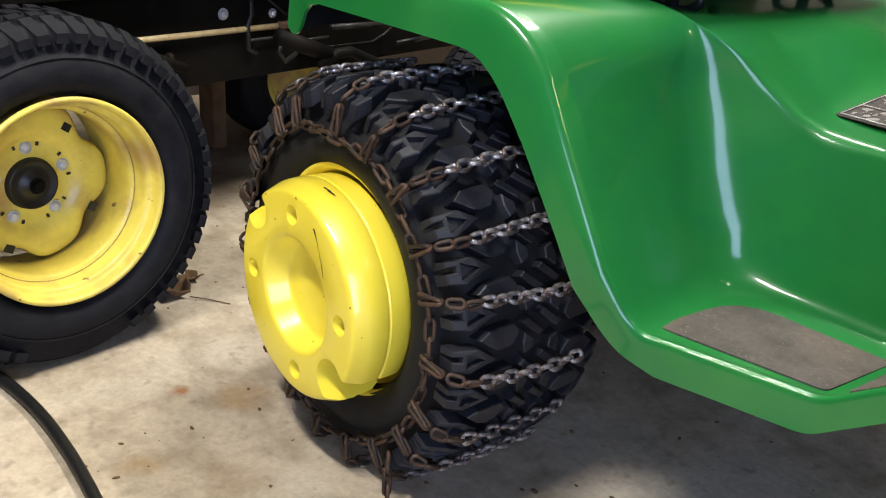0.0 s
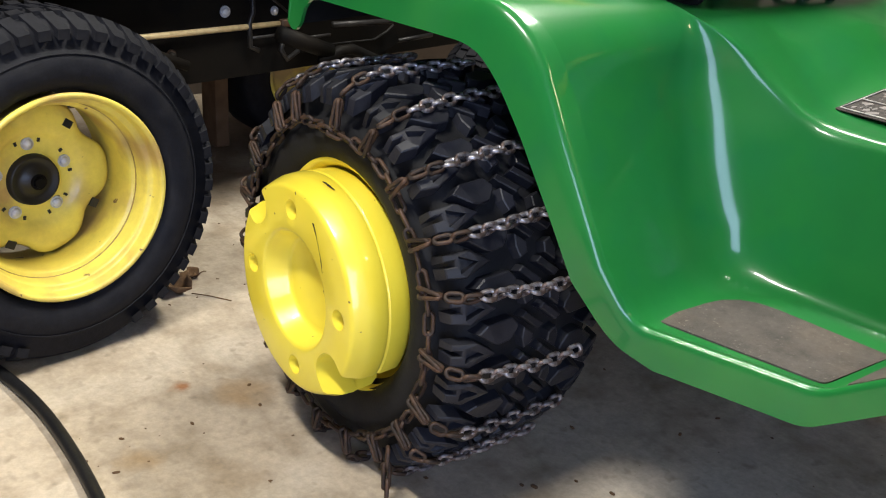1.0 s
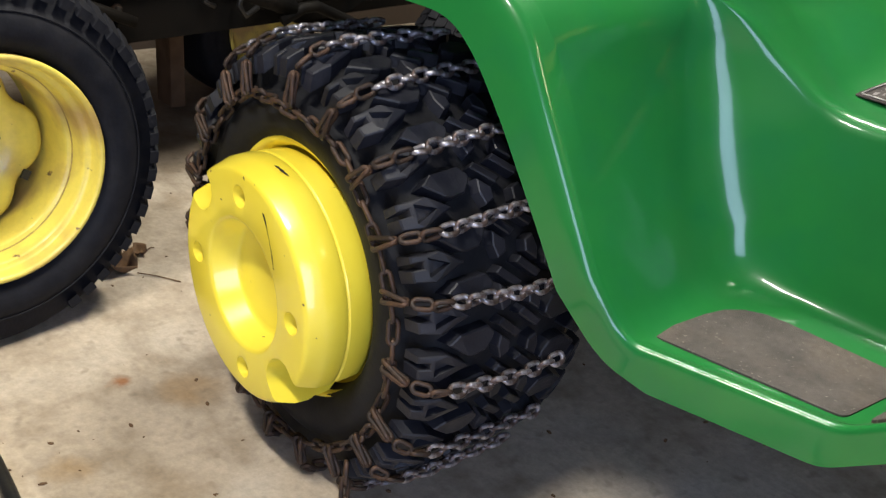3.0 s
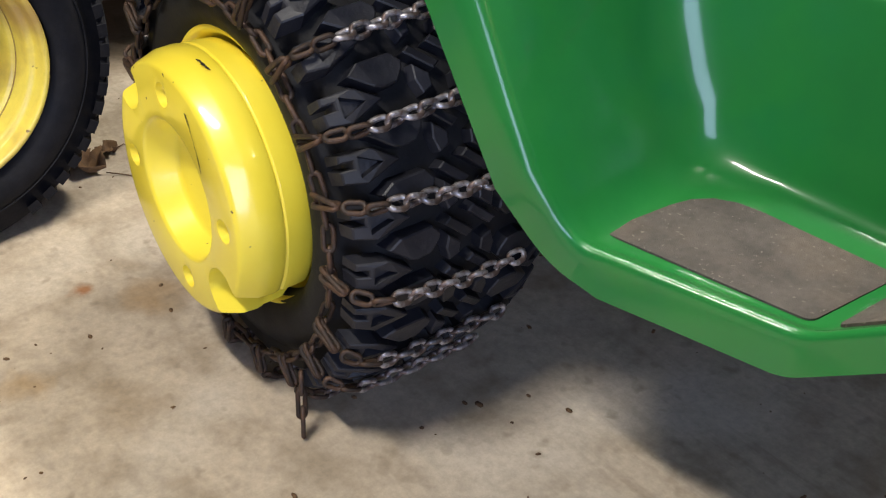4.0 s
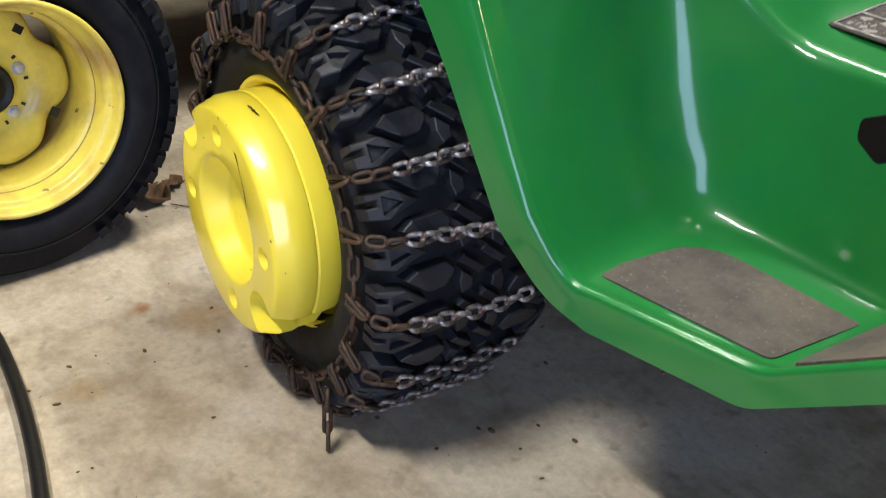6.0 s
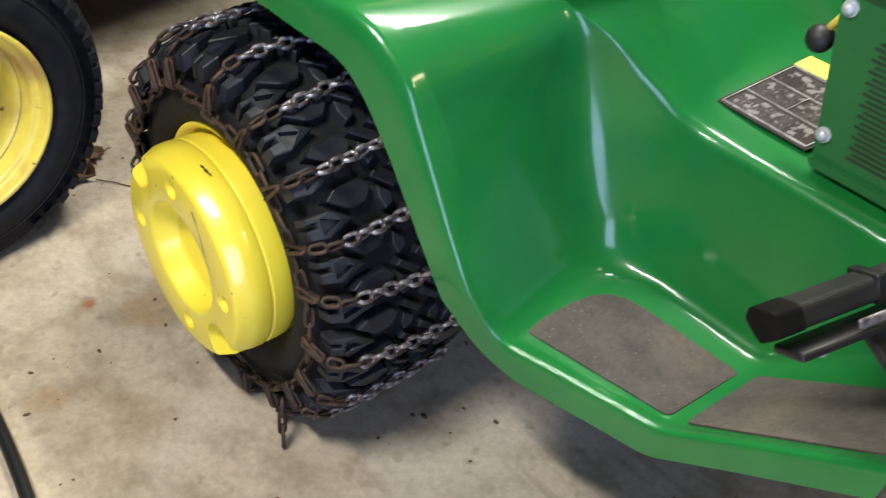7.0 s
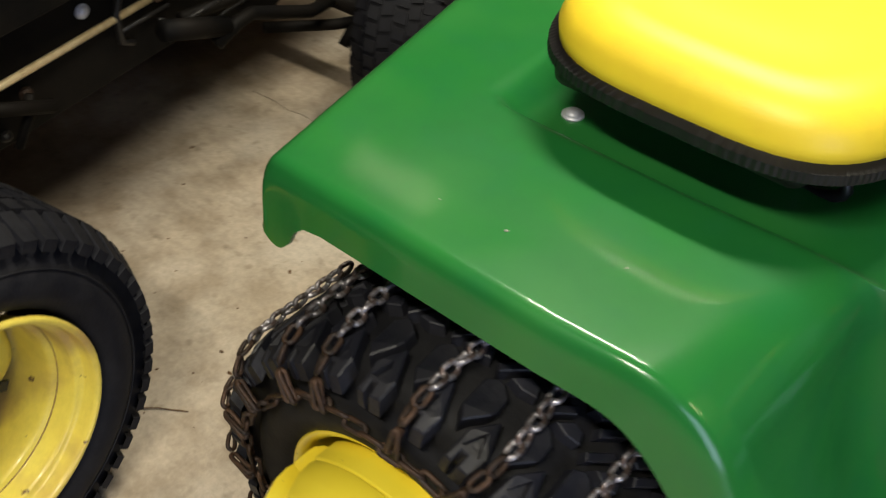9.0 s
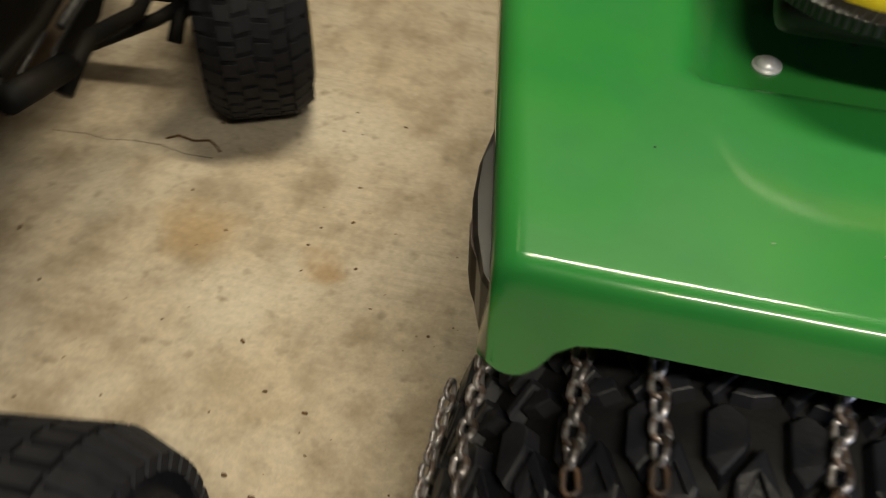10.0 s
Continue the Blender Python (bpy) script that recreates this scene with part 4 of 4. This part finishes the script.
P2 = 54
W2 = 2 * math.pi * R2 / P2
rows = [(-0.103, -0.062, 0.0, 0.008), (-0.056, -0.022, 0.5, -0.006), (-0.016, 0.016, 0.0, 0.006), (0.022, 0.056, 0.5, -0.006)]
for u0, u1, off, skew in rows:
    me = block_mesh("tread_block", u0, u1, W2 * 0.66, skew, R2, HALF2, R2 - 0.010, R2 + 0.006, 11.5)
    for k in range(P2):
        a = (k + off) * 2 * math.pi / P2
        if math.sin(a) < -0.955:
            continue
        blk = new("tread_block", me)
        blk.parent = old_tyre
        blk.matrix_basis = Matrix.Translation((0, 0.105, 0.298)) @ Matrix.Rotation(-a, 4, "Y")

prof = [(0.178, 0.004), (0.178, 0.0), (0.1755, -0.003), (0.171, -0.003), (0.1685, 0.000), (0.1675, 0.006), (0.1670, 0.020), (0.1655, 0.0235), (0.1600, 0.0245), (0.1575, 0.0265), (0.1560, 0.032), (0.1550, 0.056), (0.1535, 0.059), (0.1480, 0.060),
        (0.1455, 0.063), (0.1440, 0.070), (0.1430, 0.120), (0.149, 0.150), (0.153, 0.20)]
old_rim = part("wheel_rim", on_mower(lathe_bm(prof, 96)), YELLOW_OLD, mower, "worn dull yellow deep-dish rim")


part("grime_line", on_mower(tube_bm([(0.1545 * math.cos(2 * math.pi * k / 90), 0.0585, 0.1545 * math.sin(2 * math.pi * k / 90)) for k in range(90)], 0.0016, 6, closed=True)), GRIME, old_rim, "brown grime in the groove")


def disc_edge(a, r, y):
    if r < 0.10:
        return r
    return r + 0.003 + 0.0115 * math.cos(5 * a + 0.1) - 0.003 * math.cos(10 * a)


prof = [(0.0, 0.136), (0.050, 0.136), (0.072, 0.138), (0.080, 0.130), (0.096, 0.122), (0.114, 0.122), (0.124, 0.126), (0.129, 0.134), (0.124, 0.140), (0.0, 0.150)]
disc = part("wheel_disc", on_mower(lathe_bm(prof, 120, shape=disc_edge)), YELLOW_OLD, mower, "worn yellow wheel disc with a wavy edge")
part("hub_cap", on_mower(lathe_bm([(0.0, 0.120), (0.018, 0.120), (0.022, 0.127), (0.034, 0.128), (0.040, 0.122), (0.043, 0.122), (0.046, 0.136)], 40)), BLACK, disc, "black greasy hub")
part("axle_nut", on_mower(bolt_bm((0.004, 0.122, -0.002), (0, -1, 0), 0.011, 0.010, False)), BLACK_DULL, disc, "", False)
for k in range(5):
    a = radians(92 - 72 * k)
    part("lug_bolt", on_mower(bolt_bm((0.064 * math.cos(a), 0.137, 0.064 * math.sin(a)), (0, -1, 0), 0.0085, 0.010)), CHROME, disc, "zinc wheel bolt", False)
    for d in (0.30, -0.30):
        own = box_bm(0.070 * math.cos(a + d), 0.1365, 0.070 * math.sin(a + d), 0.007, 0.003, 0.0045, 0, Euler((0, -a - d, 0)).to_matrix())
        part("slot", on_mower(own), DECAL_BLACK, disc, "small dark slot", False)
for deg, r in ((54, 0.113), (-31, 0.120), (-118, 0.118), (140, 0.114)):
    a = radians(deg)
    own = box_bm(r * math.cos(a), 0.1225, r * math.sin(a), 0.014, 0.004, 0.016, 0, Euler((0, -a, 0)).to_matrix())
    part("square_hole", on_mower(own), DECAL_BLACK, disc, "dark square hole in the disc", False)

# front wheel of the mower, steered a little
FWR = 0.205
steer = Matrix.Translation((1.286, 0.193, FWR - 0.002)) @ Matrix.Rotation(radians(15), 4, "Z")
bm = lathe_bm(tyre_profile(FWR, 0.105, 0.096, 0.03), 72)
flat_foot(bm, FWR - 0.002)
bmesh.ops.transform(bm, matrix=steer, verts=bm.verts)
front_tyre = part("front_tyre", bm, RUBBER_OLD, mower, "black ribbed front tyre")
PF = 40
WF = 2 * math.pi * FWR / PF
for u0, u1, off, skew in ((-0.090, -0.058, 0.0, 0.005), (-0.054, -0.031, 0.5, 0.004), (-0.027, -0.002, 0.0, -0.004), (0.002, 0.027, 0.5, 0.004), (0.031, 0.054, 0.0, -0.004), (0.058, 0.090, 0.5, -0.005)):
    me = block_mesh("front_tread_block", u0, u1, WF * 0.78, skew, FWR, 0.096, FWR - 0.010, FWR + 0.005, 16.0)
    for k in range(PF):
        a = (k + off) * 2 * math.pi / PF
        if math.sin(a) < -0.93 or math.cos(a) > 0.75:
            continue
        blk = new("front_tread_block", me)
        blk.parent = front_tyre
        blk.matrix_basis = steer @ Matrix.Rotation(-a, 4, "Y")
own = lathe_bm([(0.122, -0.088), (0.122, -0.094), (0.118, -0.097), (0.108, -0.092), (0.100, -0.075), (0.085, -0.068), (0.0, -0.066)], 48)
bmesh.ops.transform(own, matrix=steer, verts=own.verts)
part("front_rim", own, YELLOW_OLD, mower, "yellow front rim")

# chassis
part("frame_plate", box_bm(0.62, 0.425, 0.49, 1.7, 0.012, 0.30, 0.003), BLACK_DULL, mower, "black steel side plate")
part("frame_plate", box_bm(0.62, 0.78, 0.49, 1.7, 0.012, 0.30, 0.003), BLACK_DULL, mower)
part("body_pan", box_bm(0.45, 0.60, 0.66, 1.8, 0.46, 0.05, 0.01), BLACK_DULL, mower, "black underbody")
part("side_apron", box_bm(0.30, 0.36, 0.64, 1.5, 0.012, 0.16, 0.004), BLACK_DULL, mower, "black body side")
part("rear_axle", tube_bm([(0, 0.14, 0.298), (0, 0.95, 0.298)], 0.035, 16), BLACK_DULL, mower)
part("gear_case", box_bm(0.04, 0.58, 0.36, 0.30, 0.28, 0.24, 0.03), BLACK_DULL, mower)
bm = lathe_bm([(r, y + 0.95) for r, y in tyre_profile(R2, 0.160, HALF2, 0.040)], 64)
flat_foot(bm, 0.298)
far_tyre = part("far_turf_tyre", on_mower(bm), RUBBER_OLD, mower)
part("far_wheel_disc", on_mower(lathe_bm([(0.17, 0.85), (0.14, 0.88), (0.0, 0.88)], 48)), YELLOW_OLD, mower, "yellow wheel in shade")
part("control_rod", tube_bm([(-0.10, 0.375, 0.468), (0.37, 0.396, 0.461), (0.76, 0.412, 0.454)], 0.0068, 10), BRASS, mower, "yellow zinc control rod")
part("rod_clevis", box_bm(0.772, 0.408, 0.455, 0.045, 0.016, 0.018, 0.003), RUST, mower, "coppery rod end")
for x, z, r, mat in ((0.603, 0.493, 0.010, CHROME), (0.74, 0.484, 0.008, CHROME), (0.461, 0.412, 0.009, RUST), (0.405, 0.36, 0.008, BLACK)):
    part("frame_bolt", bolt_bm((x, 0.418, z), (0, -1, 0), r, 0.010), mat, mower, "", False)
part("washer_disc", tube_bm([(0.316, 0.420, 0.412), (0.316, 0.414, 0.412)], 0.016, 20), DECAL_WHITE, mower, "dull pale round disc", False)
part("cross_tube", tube_bm([(0.33, 0.40, 0.455), (0.477, 0.38, 0.392)], 0.012, 12), BLACK_DULL, mower)
part("lever_arm", tube_bm([(0.455, 0.400, 0.420), (0.44, 0.396, 0.385), (0.405, 0.394, 0.345)], 0.008, 8), BLACK_DULL, mower, "black bent lever")
part("lift_tube", tube_bm([(0.68, 0.32, 0.452), (0.82, 0.31, 0.398)], 0.019, 14), BLACK_DULL, mower, "black linkage tube")
part("lift_arm", tube_bm([(0.79, 0.31, 0.375), (0.84, 0.30, 0.400), (0.88, 0.30, 0.400), (1.05, 0.30, 0.325), (1.13, 0.31, 0.310)], 0.013, 10), BLACK_DULL, mower, "black bent lift arm")
for name, r, mat, pts in (("hanger_rod", 0.006, BLACK, [(0.668, 0.405, 0.56), (0.671, 0.405, 0.488), (0.660, 0.405, 0.464), (0.661, 0.405, 0.410), (0.685, 0.405, 0.399)]),
                          ("link_rod", 0.0035, WORN_EDGE, [(0.661, 0.405, 0.430), (0.779, 0.405, 0.430)]),
                          ("spring_rod", 0.003, WORN_EDGE, [(0.690, 0.400, 0.545), (0.718, 0.400, 0.518), (0.768, 0.400, 0.480)]),
                          ("linkage_ring", 0.006, BLACK, [(0.749, 0.395, 0.420), (0.741, 0.395, 0.397), (0.759, 0.395, 0.372), (0.793, 0.395, 0.389)]),
                          ("link_rod", 0.0035, WORN_EDGE, [(0.756, 0.340, 0.431), (0.845, 0.340, 0.431)]),
                          ("cross_bar", 0.007, WORN_EDGE, [(0.818, 0.30, 0.463), (1.007, 0.30, 0.454)]),
                          ("link_rod", 0.006, BLACK, [(1.085, 0.36, 0.388), (1.212, 0.36, 0.391)])):
    part(name, tube_bm(pts, r, 8), mat, mower)
own = prism_bm([(0.806, 0.399), (0.837, 0.410), (0.979, 0.407), (1.021, 0.424), (1.041, 0.437), (1.06, 0.395), (0.98, 0.365), (0.85, 0.360), (0.80, 0.375)], 0.325, 0.333, lambda u, v, w: (u, w, v))
part("lift_plate", own, BLACK_DULL, mower, "black steel linkage plate", False)
part("lift_plate_edge", tube_bm([(0.806, 0.329, 0.400), (0.837, 0.329, 0.411), (0.979, 0.329, 0.408), (1.021, 0.329, 0.425), (1.041, 0.329, 0.438)], 0.0022, 6), WORN_EDGE, mower, "worn bright edge")
# far front wheel, seen dimly under the frame
far_steer = Matrix.Translation((1.165, 0.93, FWR - 0.002))
bm = lathe_bm(tyre_profile(FWR, 0.105, 0.096, 0.03), 48)
flat_foot(bm, FWR - 0.002)
bmesh.ops.transform(bm, matrix=far_steer, verts=bm.verts)
part("far_front_tyre", bm, RUBBER_OLD, mower, "black front tyre in shade")
own = lathe_bm([(0.122, -0.088), (0.122, -0.094), (0.118, -0.097), (0.108, -0.092), (0.100, -0.075), (0.085, -0.068), (0.0, -0.066)], 40)
bmesh.ops.transform(own, matrix=far_steer, verts=own.verts)
part("far_front_rim", own, YELLOW_OLD, mower, "yellow front rim in shade")
part("drag_link", tube_bm([(1.02, 0.40, 0.27), (1.14, 0.31, 0.25), (1.22, 0.28, 0.235)], 0.012, 10), BLACK_DULL, mower)
part("steering_arm", tube_bm([(1.14, 0.29, 0.205), (1.17, 0.285, 0.235), (1.28, 0.27, 0.235)], 0.013, 10), BLACK_DULL, mower)
part("front_axle", tube_bm([(1.286, 0.22, FWR), (1.286, 0.95, FWR + 0.05)], 0.026, 12), BLACK_DULL, mower)
part("hitch_arm", tube_bm([(0.80, 0.40, 0.395), (0.93, 0.40, 0.372), (1.02, 0.40, 0.372), (1.10, 0.40, 0.40)], 0.012, 10), BLACK_DULL, mower)

# ---- loose things ----
post = link_mesh("wood_post", box_bm(-1.49, 0.075, 0.17, 0.09, 0.042, 0.31, 0.004), WOOD, smooth=False)
tagged(post, "short upright piece of old brown lumber", "lumber")

pts = []
for k in range(48):
    x = -0.95 + k * 0.035
    pts.append((x, -0.800 - (0.5 if x < -0.25 else 0.25) * (x + 0.25) ** 2, 0.0105))
hose = link_mesh("hose", tube_bm(pts, 0.0105, 14), HOSE)
tagged(hose, "black rubber hose lying in a curve on concrete", "hose")


def dry_leaf(at, size, turn, stem):
    own = bmesh.new()
    n, m = 15, 7
    rnd = random.Random(int(size * 1e4))
    rows = []
    for i in range(n):
        u = i / (n - 1)
        half = size * 0.36 * math.sin(math.pi * min(1, u * 0.96 + 0.03)) * (1 + 0.35 * math.sin(u * 19))
        row = []
        for j in range(m):
            v = j / (m - 1) * 2 - 1
            row.append(own.verts.new((size * (u - 0.5), half * v, 0.006 + size * (0.16 * abs(v) ** 1.6 + 0.10 * math.sin(u * 7 + v * 2)) + rnd.uniform(0, 0.002))))
        rows.append(row)
    for a, b in zip(rows, rows[1:]):
        for j in range(m - 1):
            own.faces.new((a[j], a[j + 1], b[j + 1], b[j]))
    low = min(v.co.z for v in own.verts)
    for v in own.verts:
        v.co.z -= low - 0.001
    tube_bm([(size * 0.48, 0, 0.004), (size * 0.8, 0.004, 0.003), (size * 0.5 + stem, 0.0, 0.002)], 0.0012, 5, own)
    ob = link_mesh("dry_leaf", own, LEAF)
    ob.location, ob.rotation_euler = (*at, 0.0), (0, 0, radians(turn))
    sol = ob.modifiers.new("thick", "SOLIDIFY")
    sol.thickness = 0.0006
    return tagged(ob, "curled dry brown leaf on concrete", "leaf", "leaves on the floor")


dry_leaf((-0.635, -0.445), 0.105, 38, 0.085)
dry_leaf((-0.668, -0.385), 0.055, 110, 0.02)

# bits of dirt on the floor
own = bmesh.new()
rnd = random.Random(21)
for k in range(230):
    x, y = rnd.uniform(-1.1, 0.75), rnd.uniform(-0.85, 0.6)
    s = rnd.choice((0.0008, 0.001, 0.0016, 0.0022, 0.0032))
    m = Matrix.Translation((x, y, s * 0.3)) @ Matrix.Rotation(rnd.uniform(0, 6), 4, "Z") @ Matrix.Diagonal((s * rnd.uniform(0.8, 2.2), s, s * 0.5, 1))
    bmesh.ops.create_icosphere(own, subdivisions=1, radius=1, matrix=m)
for x, y, s in ((0.275, -0.272, 0.009), (0.262, -0.285, 0.006), (0.352, -0.187, 0.007), (-0.515, -0.115, 0.006), (-0.54, -0.259, 0.007), (-0.583, -0.094, 0.005), (-0.588, -0.236, 0.006), (0.30, -0.21, 0.005)):
    m = Matrix.Translation((x, y, 0.0012)) @ Matrix.Diagonal((s * 0.9, s * 0.55, 0.0012, 1))
    bmesh.ops.create_icosphere(own, subdivisions=1, radius=1, matrix=m)
tagged(link_mesh("floor_dirt", own, LEAF), "scattered dark crumbs and specks of dirt on concrete", "dirt", kind="stuff")
crack = part("floor_crack", tube_bm([(-1.16, 0.351, 0.0), (-1.10, 0.356, 0.0002), (-1.05, 0.352, 0.0), (-1.01, 0.360, 0.0002), (-0.956, 0.362, 0.0), (-0.90, 0.350, 0.0002), (-0.85, 0.352, 0.0)], 0.0005, 5), BLACK_DULL, floor, "thin dark crack in the concrete")
twig = link_mesh("twig", tube_bm([(-0.950, 0.378, 0.003), (-0.930, 0.388, 0.006), (-0.900, 0.384, 0.003), (-0.871, 0.390, 0.005), (-0.855, 0.380, 0.004), (-0.842, 0.368, 0.003)], 0.0020, 6), LEAF)
tagged(twig, "small dark crooked twig on concrete", "twig")

# small chips in the paint of the fender
rnd = random.Random(8)
for x, y, z, r, mat in ((0.047, -0.323, 0.7128, 0.0022, DECAL_WHITE), (0.133, -0.3935, 0.692, 0.0020, DECAL_WHITE), (-0.12, -0.25, 0.7128, 0.0008, BLACK), (0.16, -0.29, 0.7128, 0.0009, DECAL_WHITE), (-0.03, -0.33, 0.7128, 0.0009, DECAL_WHITE)):
    own = bmesh.new()
    bmesh.ops.create_icosphere(own, subdivisions=1, radius=1, matrix=Matrix.Translation((x, y, z)) @ Matrix.Rotation(rnd.uniform(0, 3), 4, "Z") @ Matrix.Diagonal((r * 1.2, r * 0.8, 0.0006 if z > 0.71 else r, 1)))
    part("paint_chip", local(own), mat, deck, "tiny chip in the paint")

# ceiling tube lamps
for name, (x, y) in (("tube_lamp", (-0.15, 0.50)), ("tube_lamp", (0.42, -1.45)), ("tube_lamp", (-1.50, 1.20)), ("tube_lamp", (2.75, 0.50))):
    tl = thing(name, (x, y, 2.5), "long white fluorescent ceiling lamp", "ceiling lamp", "ceiling lamps")
    if x < -1 or x > 2:
        tl.rotation_euler = (0, 0, radians(90))
    part("housing", box_bm(0, 0, -0.05, 1.0 if -1 < x < 1 else 0.95, 0.20, 0.09, 0.01), LAMP_BODY, tl, "white lamp housing")
